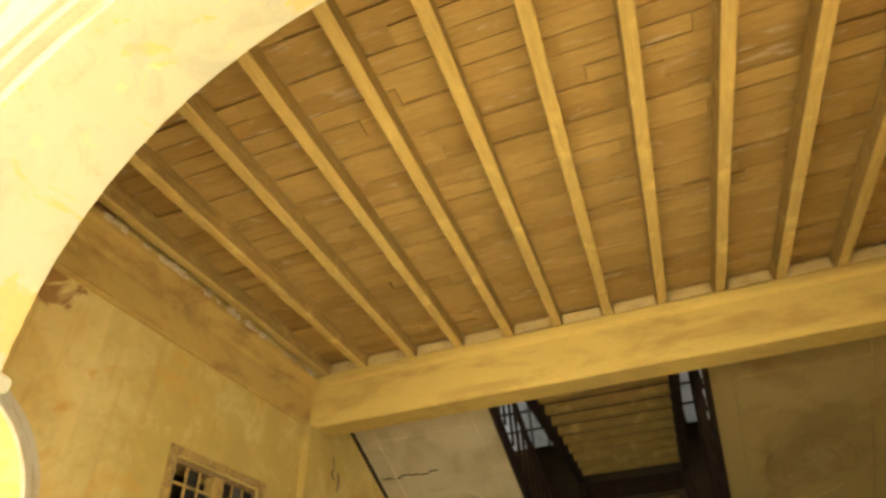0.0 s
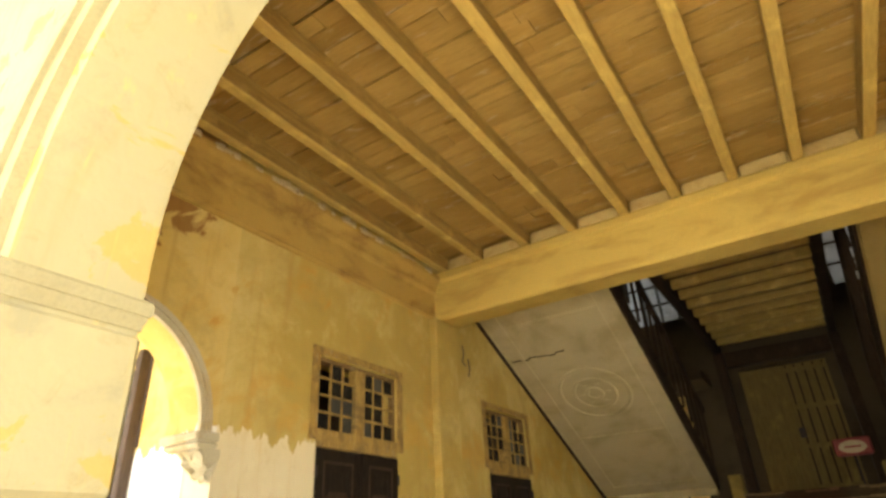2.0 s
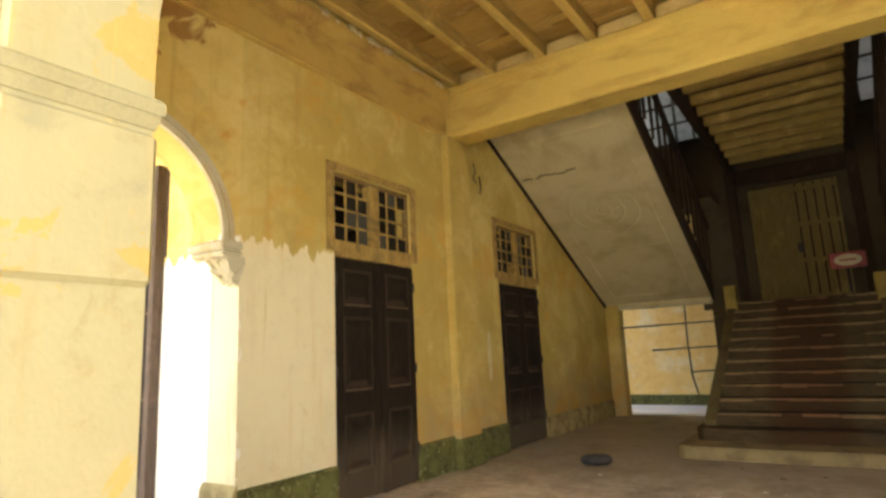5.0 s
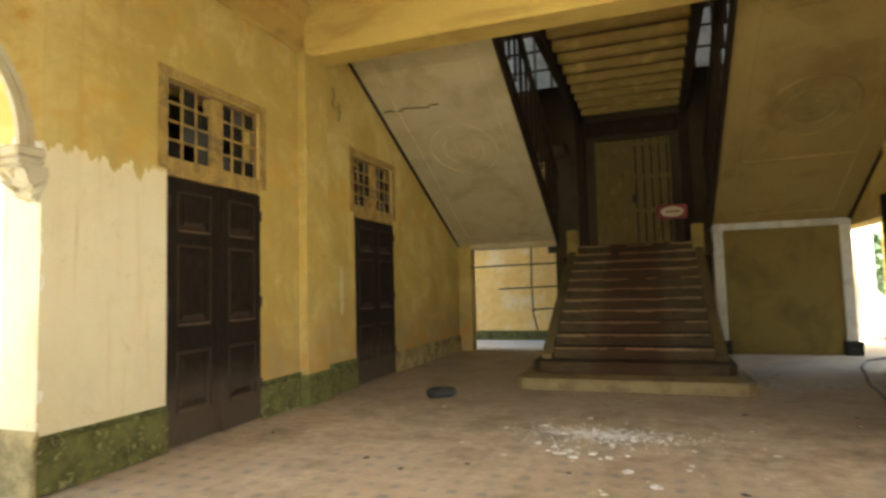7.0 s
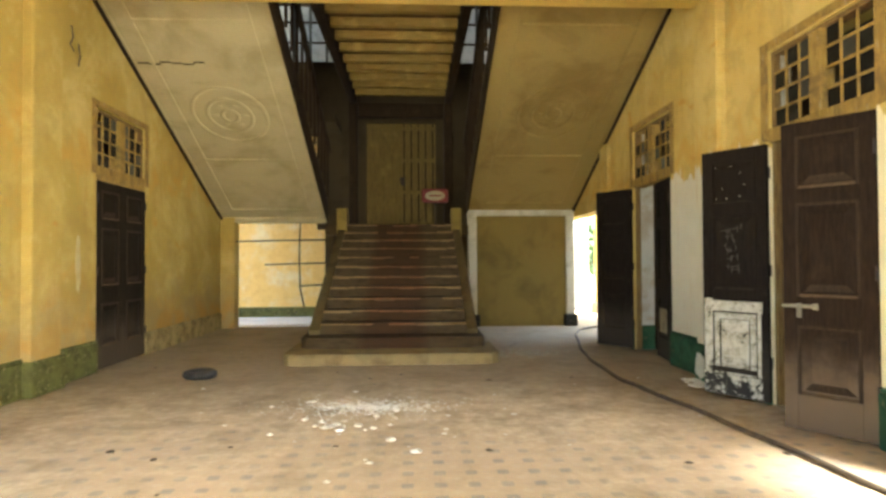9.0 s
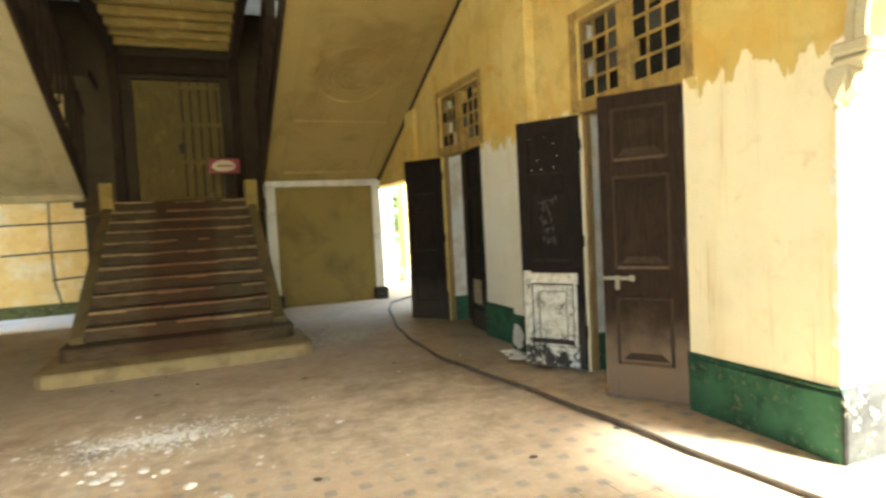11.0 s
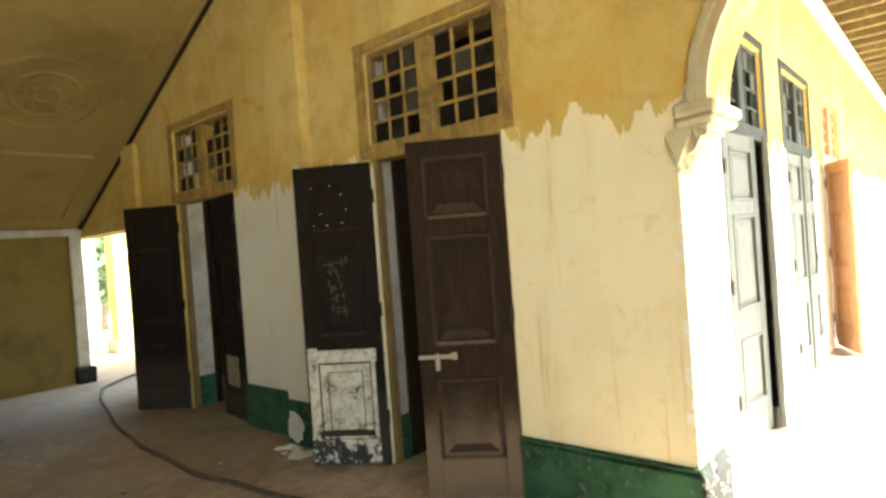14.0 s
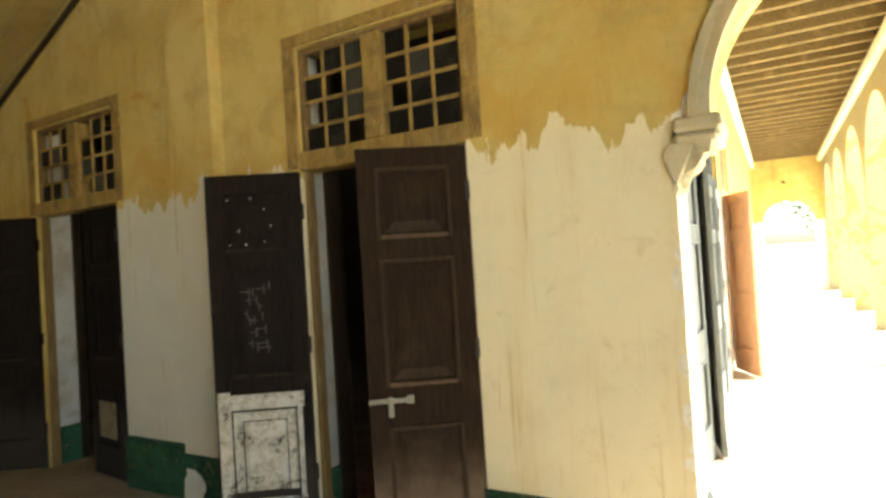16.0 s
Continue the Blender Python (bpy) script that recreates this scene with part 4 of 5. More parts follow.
# ---- doors ----
def leaf_mesh(w, h, t=0.045):
    bm = bmesh.new()
    st = 0.10
    rails = [(0.0, 0.27), (0.80, 1.02), (1.74, 1.85), (h - 0.11, h)]
    box(bm, 0, st, 0, t, 0, h, 0.004)
    box(bm, w - st, w, 0, t, 0, h, 0.004)
    for a, b in rails:
        box(bm, st, w - st, 0.001, t - 0.001, a, b, 0.004)
    return bm


def panel_mesh(w, z0, z1, t=0.045):
    """Raised and fielded panel, seen from both faces."""
    bm = bmesh.new()
    x0, x1 = 0.098, w - 0.098
    for y_edge, y_field, y_mid in ((0.016, 0.006, 0.021), (t - 0.016, t - 0.006, t - 0.021)):
        loops = []
        for d, yy in ((0.0, y_edge - 0.010 if y_edge < t / 2 else y_edge + 0.010), (0.028, y_mid), (0.04, y_mid), (0.10, y_field)):
            loops.append([bm.verts.new(p) for p in ((x0 + d, yy, z0 + d), (x1 - d, yy, z0 + d), (x1 - d, yy, z1 - d), (x0 + d, yy, z1 - d))])
        for a, b in zip(loops, loops[1:]):
            for i in range(4):
                # The bottom bevel takes the paler highlight colour.
                bm.faces.new((a[i], a[(i + 1) % 4], b[(i + 1) % 4], b[i])).material_index = 1 if i == 0 and b is loops[-1] else 0
        bm.faces.new(loops[-1])
    return bm


def leaf(door, w, h, hinge_x, right_hinge, angle, material, bolt=False, panel_bottom=None, paper=False, fill=None):
    """A panelled leaf hung at hinge_x, opened by angle degrees into the hall (towards -y)."""
    lf = part("leaf", leaf_mesh(w, h), material, door)
    flip = Matrix.Diagonal((-1, 1, 1, 1)) if right_hinge else Matrix.Identity(4)
    lf.data.transform(flip)
    lf.matrix_basis = pose(hinge_x, -0.012, 0.025, 0, 0, angle if right_hinge else -angle)
    edge = M_DOORLIT if material in (M_DOOR, M_DOORLEFT) else M_DOORWORN_LIT if material is M_DOORBLACK else None
    for i, (a, b) in enumerate(((0.265, 0.805), (1.015, 1.745), (1.845, h - 0.105))):
        p = part("panel", panel_mesh(w, a, b), [panel_bottom] * 2 if panel_bottom and i == 0 else [fill or material, M_DOOREDGE if edge is M_DOORLIT else fill or material], lf)
        p.data.transform(flip)
    if panel_bottom:
        bm = bmesh.new()
        box(bm, 0.06, w - 0.01, 0.0458, 0.0485, 0.015, 0.225)
        box(bm, w - 0.098, w - 0.015, 0.0458, 0.0485, 0.20, 0.93)
        box(bm, 0.05, w - 0.10, 0.0458, 0.0485, 0.81, 0.91)
        box(bm, 0.065, 0.098, 0.0458, 0.0485, 0.20, 0.81)
        p = part("paint_coat", bm, panel_bottom, lf, "white paint scraped black")
        p.data.transform(flip)
    if panel_bottom:
        bm = bmesh.new()
        for d, q in ((0.102, 0.006), (0.17, 0.004)):
            x0, x1, z0, z1 = d, w - d, 0.10 + d, 0.905 - d
            for dims in ((x0, x0 + q, z0, z1), (x1 - q, x1, z0, z1), (x0 + q, x1 - q, z0, z0 + q), (x0 + q, x1 - q, z1 - q, z1)):
                box(bm, dims[0], dims[1], 0.038, 0.0492, dims[2], dims[3])
        part("panel_edge", bm, M_DOORWORN_LIT, lf, "black rubbed panel edges").data.transform(flip)
        chalk(lf, w, flip)
    if paper:
        bm = boxed(0.17, w - 0.15, -0.004, -0.001, 0.34, 0.66)
        part("paper", bm, M_PAPER, lf, "pale torn paper on the lower panel").data.transform(flip)
    for i, (a, b) in enumerate(((0.27, 0.80), (1.02, 1.74), (1.85, h - 0.11))):
        if panel_bottom and i == 0:
            continue
        bm, q = bmesh.new(), 0.024
        for ya, yb in ((-0.007, 0.004), (0.041, 0.052)):
            box(bm, 0.10, 0.10 + q, ya, yb, a, b, 0.004)
            box(bm, w - 0.10 - q, w - 0.10, ya, yb, a, b, 0.004)
            box(bm, 0.10 + q, w - 0.10 - q, ya, yb, b - q, b, 0.004)
        part("moulding", bm, M_DOOREDGE if edge is M_DOORLIT else material, lf).data.transform(flip)
        # Lower bars are coloured paler, as if lit from above.
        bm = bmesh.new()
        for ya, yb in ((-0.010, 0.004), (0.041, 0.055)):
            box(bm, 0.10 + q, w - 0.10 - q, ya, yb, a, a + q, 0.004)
        part("moulding", bm, edge or material, lf, "lower panel moulding, paler as a painted highlight" if edge else "").data.transform(flip)
    for z in (0.3, 1.15, 2.05):
        p = part("hinge", boxed(-0.012, 0.012, -0.014, -0.002, z, z + 0.11, bevel=0.003), M_IRON, lf)
        p.data.transform(flip)
    if bolt:
        bm = bmesh.new()
        box(bm, w - 0.215, w + 0.005, -0.022, -0.006, 0.935, 0.962, 0.004)
        box(bm, w - 0.135, w - 0.105, -0.03, -0.004, 0.86, 0.97, 0.004)
        box(bm, w - 0.25, w - 0.21, -0.012, -0.002, 0.925, 0.972, 0.003)
        p = part("bolt", bm, M_BOLT, lf, "pale metal slide bolt")
        p.data.transform(flip)
    return lf


def chalk(lf, w, flip):
    """Pale scribbled strokes and a few paint spots on the turned leaf."""
    r = random.Random(3)
    for k in range(18):
        x, z = w * 0.5 + r.uniform(-0.09, 0.08), 1.20 + 0.026 * k + r.uniform(-0.02, 0.02)
        bm = bmesh.new()
        x2, z2 = x + r.uniform(-0.07, 0.07), z + r.uniform(-0.05, 0.05)
        box(bm, min(x, x2), max(x, x2) + 0.006, 0.0452, 0.0462, min(z, z2), min(z, z2) + 0.007)
        box(bm, x - 0.003, x + 0.004, 0.0452, 0.0463, min(z, z2) - 0.03, min(z, z2) + 0.03)
        part("chalk_stroke", bm, M_CHALK, lf).data.transform(flip)
    for k in range(9):
        x, z = r.uniform(0.12, w - 0.1), r.uniform(1.88, 2.2)
        part("paint_spot", boxed(x, x + 0.007, 0.0455, 0.0465, z, z + 0.010), M_WHITE, lf).data.transform(flip)


M_PAPER = surface("dirty_pale_paper", (0.32, 0.27, 0.17), (0.12, 0.09, 0.05), scale=6)
M_CHALK = surface("faint_chalk", (0.085, 0.078, 0.065), (0.05, 0.045, 0.04), scale=20)


def double_door(m, w, label, group, leaves, frame_mat=M_FRAME, rows=4, head=DOOR_H):
    """Frame with two panelled leaves and a barred transom in two lights. x runs to the right, y into the wall."""
    th = holder("double_door", m, label, "door", group, "structure")
    bm = bmesh.new()
    box(bm, -0.01, 0.035, 0.03, 0.10, 0, TRAN_H, 0.006)
    box(bm, w - 0.035, w + 0.01, 0.03, 0.10, 0, TRAN_H, 0.006)
    box(bm, 0.035, w - 0.035, 0.032, 0.158, TRAN_H - 0.04, TRAN_H, 0.006)
    part("door_frame", bm, M_JAMBWOOD if frame_mat is M_FRAME else frame_mat, th)
    bm = bmesh.new()
    for a, b in ((-0.11, 0.0), (w, w + 0.11)):
        box(bm, a, b, -0.012, 0.005, DOOR_H + 0.02, TRAN_H + 0.01, 0.005)
    box(bm, -0.11, w + 0.11, -0.014, 0.006, TRAN_H + 0.012, TRAN_H + 0.09, 0.005)
    part("architrave", bm, frame_mat, th)
    part("transom_bar", boxed(-0.01, w + 0.01, -0.004, 0.161, head, DOOR_H + 0.13, bevel=0.008), frame_mat, th)
    part("transom_post", boxed(w / 2 - 0.075, w / 2 + 0.075, -0.003, 0.12, DOOR_H + 0.131, TRAN_H - 0.041, bevel=0.008), frame_mat, th)
    za, zb = DOOR_H + 0.131, TRAN_H - 0.041
    for xa, xb in ((0.036, w / 2 - 0.076), (w / 2 + 0.076, w - 0.036)):
        bm = bmesh.new()
        for i in range(1, 3):
            xm = xa + (xb - xa) * i / 3
            box(bm, xm - 0.012, xm + 0.012, 0.03, 0.055, za, zb, 0.006)
        for k in range(1, rows):
            zm = za + (zb - za) * k / rows
            box(bm, xa, xb, 0.032, 0.053, zm - 0.0125, zm + 0.0125, 0.006)
        part("grille", bm, frame_mat, th)
        for i in range(3):
            for k in range(rows):
                kind = pane_rnd.random()
                if kind < 0.62:
                    bx, bz = xa + (xb - xa) * i / 3, za + (zb - za) * k / rows
                    part("pane", boxed(bx + 0.012, bx + (xb - xa) / 3 - 0.012, 0.042, 0.046, bz + 0.012, bz + (zb - za) / rows - 0.012), M_PANE if kind < 0.40 else M_PANE_GREY if kind < 0.60 or frame_mat is not M_FRAME else M_PANE_CLAY, th)
    for kw in leaves:
        leaf(th, w / 2 - 0.004, head - 0.035, **kw)
    return th


pane_rnd = random.Random(8)
M_PANE_GREY = surface("milky_dusty_glass", (0.045, 0.045, 0.036), (0.018, 0.018, 0.015), scale=7, rough=0.5)
M_PANE_CLAY = surface("clay_daubed_pane", (0.16, 0.095, 0.045), (0.09, 0.05, 0.025), scale=7)
# Near-black panes stand in for openings that are dark with shade.
M_PANE = surface("dark_opening_pane", (0.012, 0.011, 0.009), (0.04, 0.036, 0.028), scale=5, rough=0.75)
RIGHT = lambda y, w: Matrix.Translation((XR, y + w, 0)) @ pose(0, 0, 0, 0, 0, -90)
LEFT = lambda y: Matrix.Translation((XL, y, 0)) @ pose(0, 0, 0, 0, 0, 90)
w1, w2 = D1[1] - D1[0], D2[1] - D2[0]
double_door(RIGHT(D1[0], w1), w1, "dark brown panelled double door standing open, white scraped lower panel", "hall doors",
            [dict(hinge_x=0.002, right_hinge=False, angle=147, material=M_DOORBLACK, panel_bottom=M_WHITEPANEL),
             dict(hinge_x=w1 - 0.002, right_hinge=True, angle=35, material=M_DOOR, bolt=True)])
double_door(RIGHT(D2[0], w2), w2, "dark blackened double door with one leaf swung open", "hall doors",
            [dict(hinge_x=0.002, right_hinge=False, angle=145, material=M_DOORBLACK),
             dict(hinge_x=w2 - 0.002, right_hinge=True, angle=-7, material=M_DOORBLACK, paper=True)])
double_door(LEFT(D1[0]), w1, "dark brown panelled double door, shut", "hall doors",
            [dict(hinge_x=0.002, right_hinge=False, angle=0, material=M_DOORLEFT), dict(hinge_x=w1 - 0.002, right_hinge=True, angle=3, material=M_DOORLEFT)], head=DOOR_H - 0.04)
double_door(LEFT(D2[0]), w2, "dark brown panelled double door, shut", "hall doors",
            [dict(hinge_x=0.002, right_hinge=False, angle=0, material=M_DOORLEFT), dict(hinge_x=w2 - 0.002, right_hinge=True, angle=0, material=M_DOORLEFT)], head=DOOR_H - 0.05)
VER = lambda x: Matrix.Translation((x, YB, 0))
for x0, a, c in ((5.2, 5, 13), (7.4, 0, 2)):
    double_door(VER(x0), 1.35, "grey-green panelled veranda door standing ajar" if a else "grey-green panelled veranda door, shut", "veranda doors",
                [dict(hinge_x=0.002, right_hinge=False, angle=a, material=M_DOORGREY), dict(hinge_x=1.348, right_hinge=True, angle=c, material=M_DOORGREY)], M_DARKGREEN)
double_door(VER(9.65), 1.35, "peach painted veranda door with one leaf folded open", "veranda doors",
            [dict(hinge_x=0.002, right_hinge=False, angle=152, material=M_DOORPEACH), dict(hinge_x=1.348, right_hinge=True, angle=0, material=M_DOORPEACH)], M_DOORPEACH)
# Black panels stand in for the unlit room behind missing ones.
veranda_door = double_door(VER(-6.28), 1.35, "grey-brown veranda door in a deep casing, black panels standing in for dark openings", "veranda doors",
            [dict(hinge_x=0.002, right_hinge=False, angle=0, material=M_DOORLEFT, fill=M_DOORBLACK), dict(hinge_x=1.348, right_hinge=True, angle=0, material=M_DOORLEFT, fill=M_DOORBLACK)], M_CASING)
part("casing", boxed(1.352, 1.43, -0.11, -0.002, 0, TRAN_H + 0.12, bevel=0.008), M_CASING, veranda_door, "grey-brown timber casing standing proud of the wall")
double_door(VER(-9.35), 1.35, "dark veranda door, shut", "veranda doors",
            [dict(hinge_x=0.002, right_hinge=False, angle=0, material=M_DOORGREY), dict(hinge_x=1.348, right_hinge=True, angle=0, material=M_DOORGREY)], M_DOORGREY)

# ---- arch trims ----
for s, x in ((1, XR), (-1, XL)):
    side = "right" if s > 0 else "left"
    bm = bmesh.new()
    yc, r, zs = LAT
    lo, hi = sorted((x - s * 0.03, x + s * 0.01))
    arch_band(bm, yc, r - 0.002, r + 0.075, zs, lo, hi, "y")
    lo, hi = sorted((x - s * 0.05, x + s * 0.01))
    arch_band(bm, yc, r + 0.05, r + 0.09, zs, lo, hi, "y")
    struct("archivolt_" + side, bm, M_CREAMTRIM, "moulded cream archivolt of the veranda arch", "moulding")
    # corbel capital on the corner of the hall wall
    cap = holder("corbel_capital", Matrix.Translation((x, YC, 0)), "broken cream plaster corbel capital with scrolls", "capital", "capitals", "structure")
    xo = lambda d: -s * d
    lo, hi = sorted((xo(0.07), -xo(WT + 0.04)))
    part("abacus", boxed(lo, hi, -0.22, -0.01, 2.265, 2.334, bevel=0.014), M_CREAMTRIM, cap)
    lo, hi = sorted((xo(0.06), -xo(WT)))
    part("echinus", boxed(lo, hi, -0.21, -0.005, 2.215, 2.264, bevel=0.02), M_CREAMTRIM, cap)
    bm = bmesh.new()
    lo, hi = sorted((xo(0.045), -xo(WT * 0.62)))
    prism(bm, [(0.02, 2.214), (-0.17, 2.214), (-0.175, 2.18), (-0.12, 2.15), (-0.10, 2.10), (-0.05, 2.06), (-0.03, 2.01), (0.02, 1.98)], lo, hi)
    bmesh.ops.subdivide_edges(bm, edges=bm.edges[:], cuts=4, use_grid_fill=True)
    for v in bm.verts:
        if v.co.z < 2.20:
            v.co += 0.045 * noise.noise_vector(v.co * 13) + 0.02 * noise.noise_vector(v.co * 31)
            v.co.x += 0.25 * (2.2 - v.co.z) * (-1 if v.co.x > (lo + hi) / 2 else 1)
    part("console", bm, M_CREAMTRIM, cap, "broken yellowish plaster bracket")
    # far springing against the front wall
    lo, hi = sorted((x - s * 0.08, x + s * (WT + 0.02)))
    struct("impost_" + side, boxed(lo, hi, YF1 - 0.01, YF1 + 0.06, 2.20, 2.334, bevel=0.015), M_CREAMTRIM, "cream plaster impost", "impost")
    # entrance arch impost
    e0, e1 = sorted((CX + s * 1.555, CX + s * 2.1))
    bm, rows = bmesh.new(), []
    for d, z in ((0.085, 2.208), (0.085, 2.222), (0.062, 2.225), (0.055, 2.245), (0.032, 2.268), (0.032, 2.28), (0.012, 2.283), (0.0, 2.30), (0.0, 2.33), (0.03, 2.345)):
        da, db = (d, 0.3 * d) if s < 0 else (0.3 * d, d)
        rows.append([bm.verts.new(q) for q in ((e0 + da, YF0 - 0.12 + d, z), (e1 - db, YF0 - 0.12 + d, z), (e1 - db, YF1 + 0.035 - 0.4 * d, z), (e0 + da, YF1 + 0.035 - 0.4 * d, z))])
    for p, q in zip(rows, rows[1:]):
        for k in range(4):
            bm.faces.new((p[k], p[(k + 1) % 4], q[(k + 1) % 4], q[k]))
    bm.faces.new(rows[0]), bm.faces.new(rows[-1])
    struct("entrance_impost_" + side, bm, M_PIERTRIM, "moulded cream impost of the entrance arch", "impost")
    e0, e1 = sorted((CX + s * 1.557, CX + s * 2.05))
    struct("entrance_pier_" + side, boxed(e0, e1, YF0 - 0.03, YF1 + 0.015, 1.63, 2.206, bevel=0.02), M_PIER, "cream rusticated block of the entrance pier", "pier")
bm = bmesh.new()
arch_band(bm, CX, 1.66, 1.78, 2.52, YF0 - 0.05, YF0 + 0.01, "x", 40)
arch_band(bm, CX, 1.75, 1.81, 2.52, YF0 - 0.075, YF0 + 0.01, "x", 40)
for s in (-1, 1):
    for r0, r1, out in ((1.66, 1.7495, 0.05), (1.7505, 1.81, 0.075)):
        a, b = sorted((CX + s * r0, CX + s * r1))
        box(bm, a, b, YF0 - out, YF0 + 0.01, 2.34, 2.519)
struct("archivolt_entrance", bm, M_PIERTRIM, "moulded cream archivolt round the entrance arch", "moulding")

# ---- veranda ceilings ----
for s in (1, -1):
    side = "right" if s > 0 else "left"
    a, b = sorted((s * (XR + WT + 0.02), 24.0 if s > 0 else -19.0))
    bm = bmesh.new()
    for i in range(14):
        y0 = YF1 + 0.165 * i
        box(bm, a, b, y0 + 0.004, y0 + 0.161, 4.62 + 0.006 * (i % 3), 4.66 + 0.006 * (i % 3))
    box(bm, a, b, YF1, YB, 4.70, 4.8)
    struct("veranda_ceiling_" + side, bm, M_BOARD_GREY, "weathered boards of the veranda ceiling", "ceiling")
    x = a + 0.2
    while x < b:
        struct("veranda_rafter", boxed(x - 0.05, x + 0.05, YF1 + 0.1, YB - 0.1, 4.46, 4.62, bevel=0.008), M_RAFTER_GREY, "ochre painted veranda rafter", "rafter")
        x += 0.55
    for y0, y1, nm in ((YF1, YF1 + 0.12, "front"), (YB - 0.12, YB, "back")):
        bm = boxed(a, b, y0, y1, 4.28, 4.46, bevel=0.02)
        struct("veranda_cornice_%s_%s" % (nm, side), bm, M_PALE, "pale veranda cornice", "cornice")

# ---- things on the floor ----
bm = bmesh.new()
rings = []
for k in range(28):
    a = k * math.tau / 28
    rings.append([bm.verts.new(((0.145 + 0.042 * math.cos(q)) * math.cos(a), (0.145 + 0.042 * math.cos(q)) * math.sin(a), 0.045 + 0.045 * math.sin(q))) for q in [j * math.tau / 10 for j in range(10)]])
for p, q in zip(rings, rings[1:] + rings[:1]):
    for j in range(10):
        bm.faces.new((p[j], q[j], q[(j + 1) % 10], p[(j + 1) % 10]))
ty = link("tyre", bm, M_RUBBER, None, True)
ty.location = (-2.03, 7.8, 0)
tagged(ty, "small black rubber tyre lying on the dusty floor", "tyre")

cable_pts = [(5.6, 12.9), (4.3, 12.55), (3.65, 12.0), (3.4, 11.5), (3.1, 10.4), (2.85, 9.2), (2.76, 8.5), (2.71, 7.5), (2.77, 6.8), (2.89, 6.0), (3.0, 5.1), (3.1, 4.2), (3.2, 3.4), (3.5, 2.7)]
fine = []
for i in range(len(cable_pts) - 1):
    for k in range(5):
        t = k / 5
        p0, p1, p2, p3 = (Vector(cable_pts[max(0, min(len(cable_pts) - 1, i + d))]) for d in (-1, 0, 1, 2))
        q = 0.5 * ((2 * p1) + (p2 - p0) * t + (2 * p0 - 5 * p1 + 4 * p2 - p3) * t * t + (3 * p1 - p0 - 3 * p2 + p3) * t ** 3)
        fine.append((q.x + 0.012 * math.sin(i * 5 + k), q.y, 0.021))
tagged(tube("cable", fine, 0.02, M_CABLE), "long dusty black cable snaking along the floor", "cable")

for k, pts in enumerate(([(7.66, 4.02), (7.70, 3.9), (7.64, 3.8), (7.72, 3.74)], [(7.8, 3.86), (7.84, 3.72), (7.80, 3.60)])):
    tagged(tube("wire", [(XL + 0.012, py, pz) for py, pz in pts], 0.009, M_CABLE), "short bent black wire end on the wall", "wire", "wire ends")
sign = holder("sign", Matrix.Translation((0.86, YS + 0.06, 2.06)), "small red and cream notice on a thin post", "sign")
part("board", boxed(-0.27, 0.27, -0.012, 0.012, 0.46, 0.74, bevel=0.03), M_SIGNRED, sign)
bm = bmesh.new()
bmesh.ops.create_cone(bm, cap_ends=True, segments=28, radius1=0.2, radius2=0.2, depth=0.006, matrix=Matrix.Translation((0, -0.0155, 0.60)) @ pose(0, 0, 0, 90, 0, 0) @ Matrix.Diagonal((1, 0.5, 1, 1)))
part("label_field", bm, M_SIGNCREAM, sign, "cream oval with a faded line of writing")
part("writing_bar", boxed(-0.12, 0.12, -0.022, -0.019, 0.585, 0.615), M_SIGNRED, sign)
part("post", boxed(-0.012, 0.012, 0.013, 0.035, 0, 0.7), M_IRON, sign)


def crumb(size):
    bm = bmesh.new()
    bmesh.ops.create_icosphere(bm, subdivisions=1, radius=size)
    for v in bm.verts:
        v.co = Vector((v.co.x * random.uniform(0.7, 1.3), v.co.y * random.uniform(0.7, 1.3), max(0.0, v.co.z * random.uniform(0.25, 0.5))))
    return bm


rnd = random.Random(5)
for i in range(38):
    a, r = rnd.uniform(0, math.tau), abs(rnd.gauss(0, 0.8))
    x, y = -0.2 + r * math.cos(a) * 1.4, 5.7 + r * math.sin(a) * 0.9
    ob = link("plaster_fragment", crumb(rnd.uniform(0.012, 0.05)), M_DEBRIS)
    ob.location, ob.rotation_euler = (x, y, 0.001), (0, 0, rnd.uniform(0, 6))
    tagged(ob, "white plaster fragment on the dusty floor", "debris", "floor debris")
# powder heap
bm = bmesh.new()
for i in range(760):
    a, r = rnd.uniform(0, math.tau), abs(rnd.gauss(0, 0.27))
    c = crumb(rnd.uniform(0.005, 0.016))
    me = bpy.data.meshes.new("tmp")
    c.to_mesh(me)
    c.free()
    me.transform(Matrix.Translation((0.1 + 1.7 * r * math.cos(a), 6.3 + 0.75 * r * math.sin(a), 0.0)))
    bm.from_mesh(me)
    bpy.data.meshes.remove(me)
tagged(link("plaster_grit", bm, M_DEBRIS), "scattered white plaster grit on the floor", "debris", kind="stuff")

post = holder("garden_post", Matrix.Translation((5.25, 15.6, 0)), "yellow plastered garden post in bright daylight", "post")
part("shaft", boxed(-0.2, 0.2, -0.2, 0.2, 0.25, 3.0, bevel=0.02), M_TRIM, post)
part("base", boxed(-0.27, 0.27, -0.27, 0.27, 0, 0.25, bevel=0.02), M_CONCRETE, post)

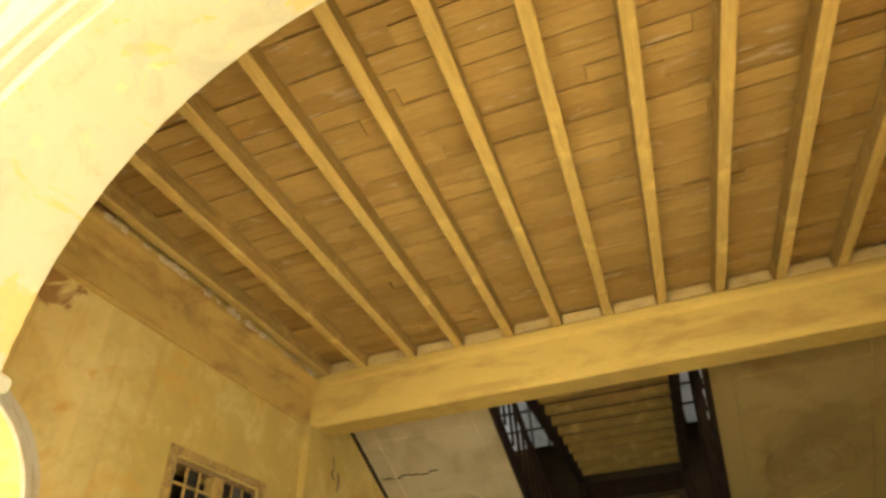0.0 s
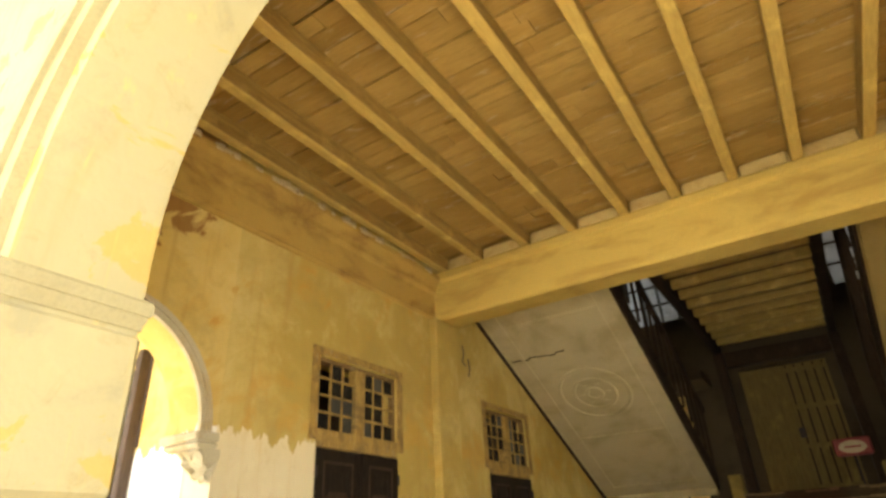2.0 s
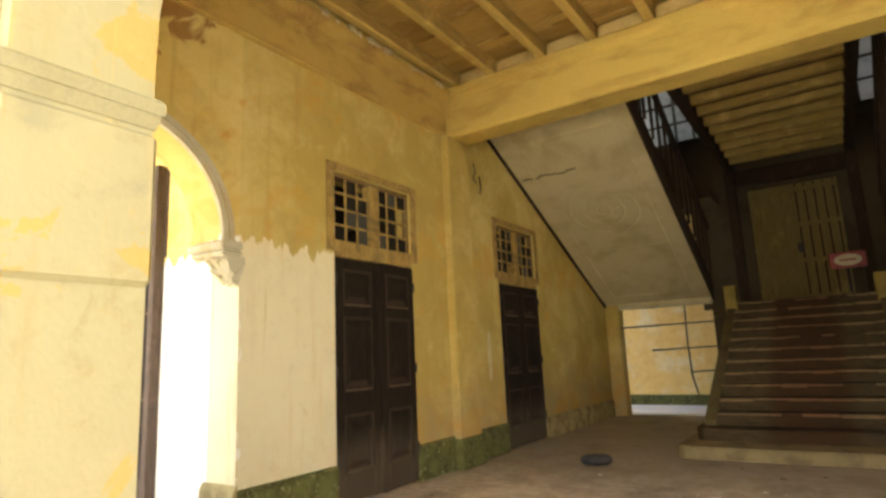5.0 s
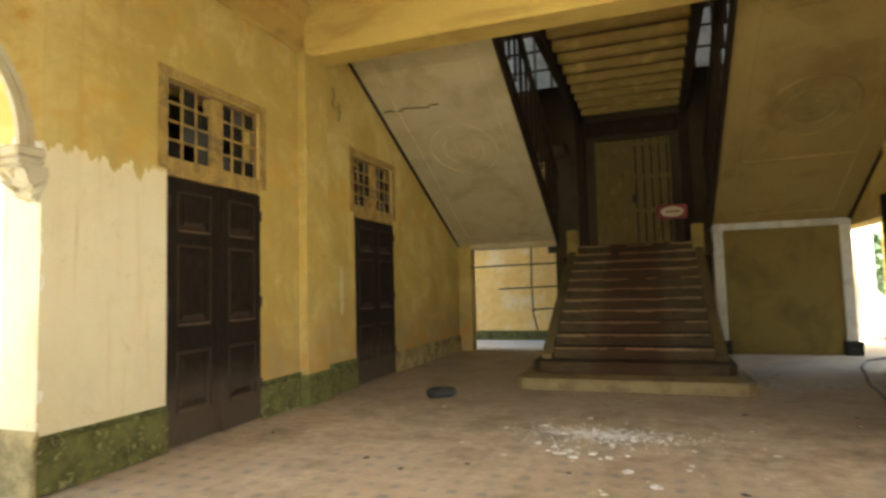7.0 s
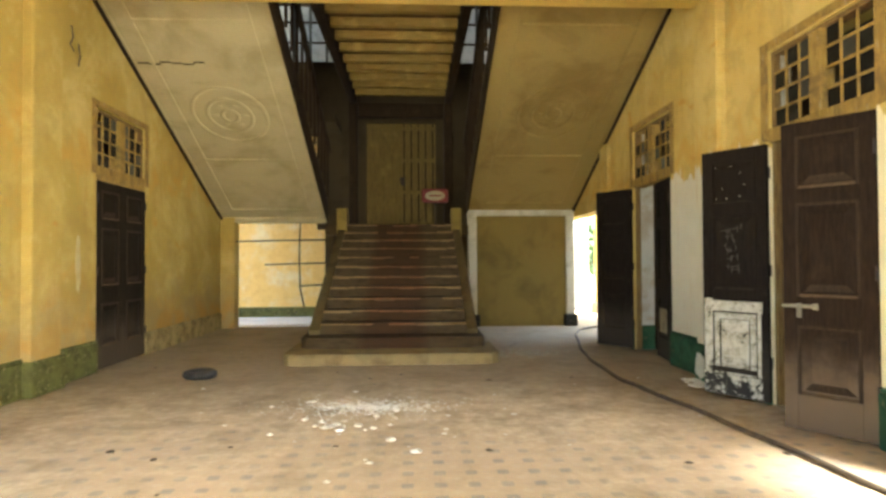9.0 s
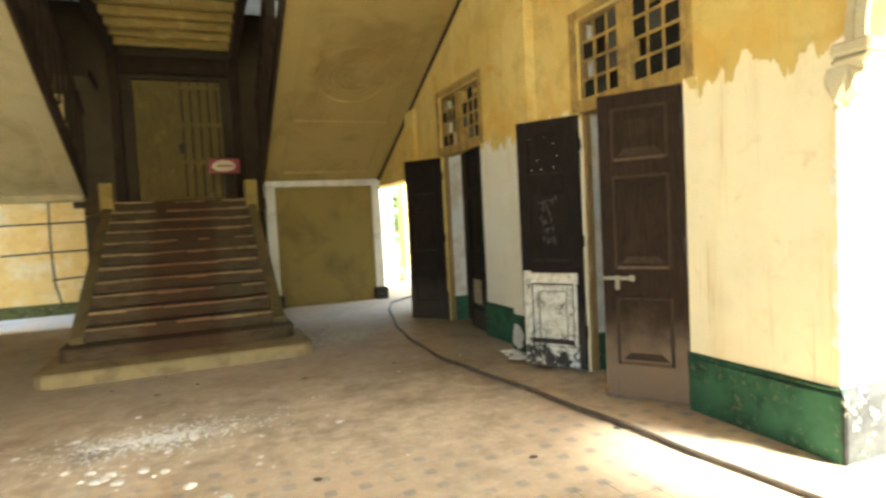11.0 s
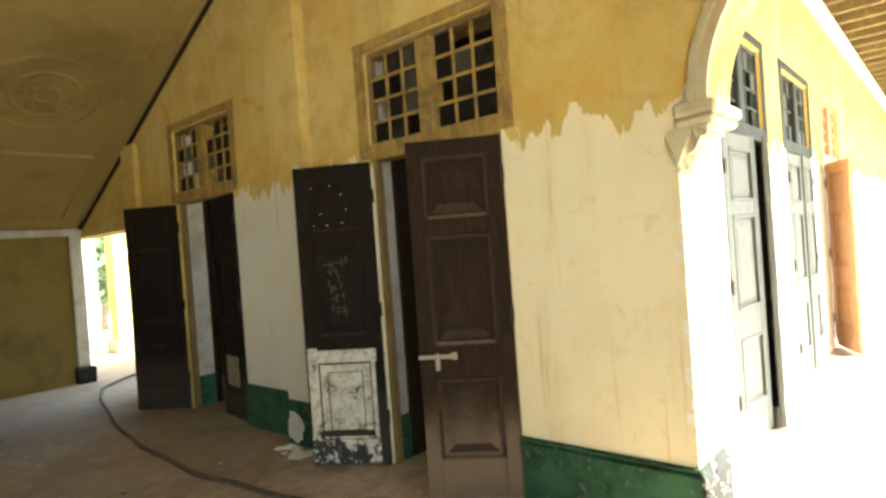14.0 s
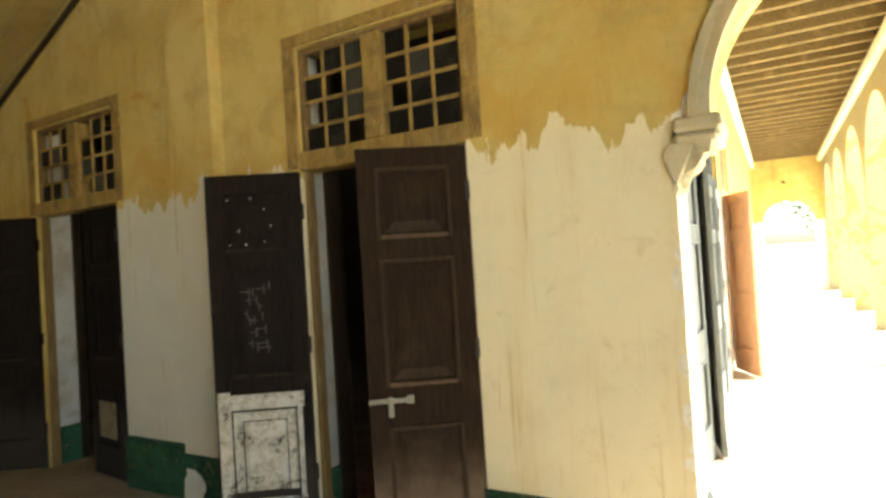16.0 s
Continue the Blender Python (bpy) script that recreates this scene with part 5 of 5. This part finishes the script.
# ---- trees outside ----
def tree(x, y, h, spread, seed):
    r = random.Random(seed)
    th = holder("tree", Matrix.Translation((x, y, -0.4)), "leafy green tree in bright daylight", "tree", "trees")
    limbs = [[(0, 0, 0), (0.1, 0.05, h * 0.3), (0.05, 0.1, h * 0.55), (0.15, 0, h * 0.8)]]
    tips = []
    for i in range(9):
        a, z = r.uniform(0, math.tau), h * r.uniform(0.25, 0.7)
        q = spread * r.uniform(0.5, 0.9)
        limbs.append([(0.08, 0.05, z), (q * 0.5 * math.cos(a), q * 0.5 * math.sin(a), z + h * 0.1), (q * math.cos(a), q * math.sin(a), z + h * 0.22)])
        tips.append(Vector(limbs[-1][-1]))
        tips.append(Vector(limbs[-1][1]))
    tips.append(Vector((0.1, 0, h * 0.9)))
    for i, l in enumerate(limbs):
        tube("trunk" if i == 0 else "limb", l, 0.14 if i == 0 else 0.045, M_TRUNK, th)
    verts, faces = [], []
    for tip in tips:
        for k in range(150):
            c = tip + Vector((r.gauss(0, 1), r.gauss(0, 1), r.gauss(0, 0.7))) * spread * 0.2
            u = Vector((r.gauss(0, 1), r.gauss(0, 1), r.gauss(0, 0.6))).normalized() * 0.11
            w = u.cross(Vector((r.gauss(0, 1), r.gauss(0, 1), r.gauss(0, 1)))).normalized() * 0.05
            n = len(verts)
            verts += [c - u, c + w, c + u, c - w]
            faces.append((n, n + 1, n + 2, n + 3))
    me = bpy.data.meshes.new("crown")
    me.from_pydata([tuple(v) for v in verts], [], faces)
    me.materials.append(M_LEAF)
    new("crown", me).parent = th
    return th


for i, (x, y, h, sp) in enumerate(((9.5, 18.5, 5.0, 1.9), (12.5, 22.0, 6.0, 2.4), (8.0, 25.0, 3.2, 1.6), (26, 0.5, 6, 2.6), (23, -6, 6.5, 2.8), (-9, 20, 5, 2.0), (5.7, 20.5, 3.4, 1.5))):
    tree(x, y, h, sp, 10 + i)

for i in range(12):
    a, r = rnd.uniform(0, math.tau), abs(rnd.gauss(0, 0.32))
    ob = link("plaster_flake", crumb(rnd.uniform(0.03, 0.10)), M_RUBBLE)
    ob.location, ob.rotation_euler = (1.95 + r * math.cos(a) * 1.1, 9.1 + r * math.sin(a) * 1.3, 0.001), (0, 0, rnd.uniform(0, 6))
    ob.scale.z = 0.4
    tagged(ob, "flat pale plaster flake fallen on the floor", "debris", "floor debris")
for i in range(40):
    ob = link("dirt_clod", crumb(rnd.uniform(0.012, 0.035)), M_CABLE if i % 3 else M_DEBRIS)
    ob.location = (rnd.uniform(-3.0, 3.2), rnd.uniform(3.2, 11.5), 0.001)
    tagged(ob, "small dark clod of dirt on the tiles" if i % 3 else "small pale crumb on the tiles", "debris", "floor debris")
for i in range(4):
    ob = link("plaster_flake", crumb(rnd.uniform(0.03, 0.09)), M_DEBRIS)
    ob.location = (3.42 + rnd.uniform(-0.12, 0.12), 7.1 + rnd.uniform(-0.2, 0.2), 0.001)
    tagged(ob, "flat pale plaster flake fallen by the wall", "debris", "floor debris")

def grit_heap(cx, cy, sx, sy, count, size, label, material=M_DEBRIS):
    verts, faces = [], []
    for i in range(count):
        a, r, q = rnd.uniform(0, math.tau), abs(rnd.gauss(0, 1)), rnd.uniform(*size)
        x, y, n = cx + sx * r * math.cos(a), cy + sy * r * math.sin(a), len(verts)
        for k in range(5):
            t = k * math.tau / 5 + rnd.uniform(-0.4, 0.4)
            verts.append((x + q * math.cos(t), y + q * math.sin(t), 0.0005))
        verts.append((x, y, q * rnd.uniform(0.2, 0.5)))
        faces += [(n + k, n + (k + 1) % 5, n + 5) for k in range(5)]
    me = bpy.data.meshes.new("plaster_rubble")
    me.from_pydata(verts, [], faces)
    me.materials.append(material)
    tagged(new("plaster_rubble", me), label, "debris", kind="stuff")


grit_heap(2.15, 9.3, 0.26, 0.2, 90, (0.012, 0.075), "heap of fallen dull plaster rubble beside the stair", M_RUBBLE)
grit_heap(3.50, 7.0, 0.05, 0.10, 60, (0.012, 0.045), "fallen white plaster flakes at the wall's foot")
grit_heap(-0.15, 6.35, 0.5, 0.22, 700, (0.004, 0.014), "white plaster powder spilt across the tiles")

# ---- floor tiles nearest the entrance, each a piece ----
floor = bpy.data.objects["floor"]
tile = bpy.data.meshes.new("tile")
bm = boxed(-0.0985, 0.0985, -0.0985, 0.0985, 0.0, 0.003)
bm.to_mesh(tile)
bm.free()
tile.materials.append(M_FLOOR)
for i in range(25):
    for k in range(12):
        ob = new("tile", tile)
        ob.parent = floor
        ob.location = (-1.3 + 0.2 * i, 1.9 + 0.2 * k, rnd.uniform(-0.0012, 0.0004))
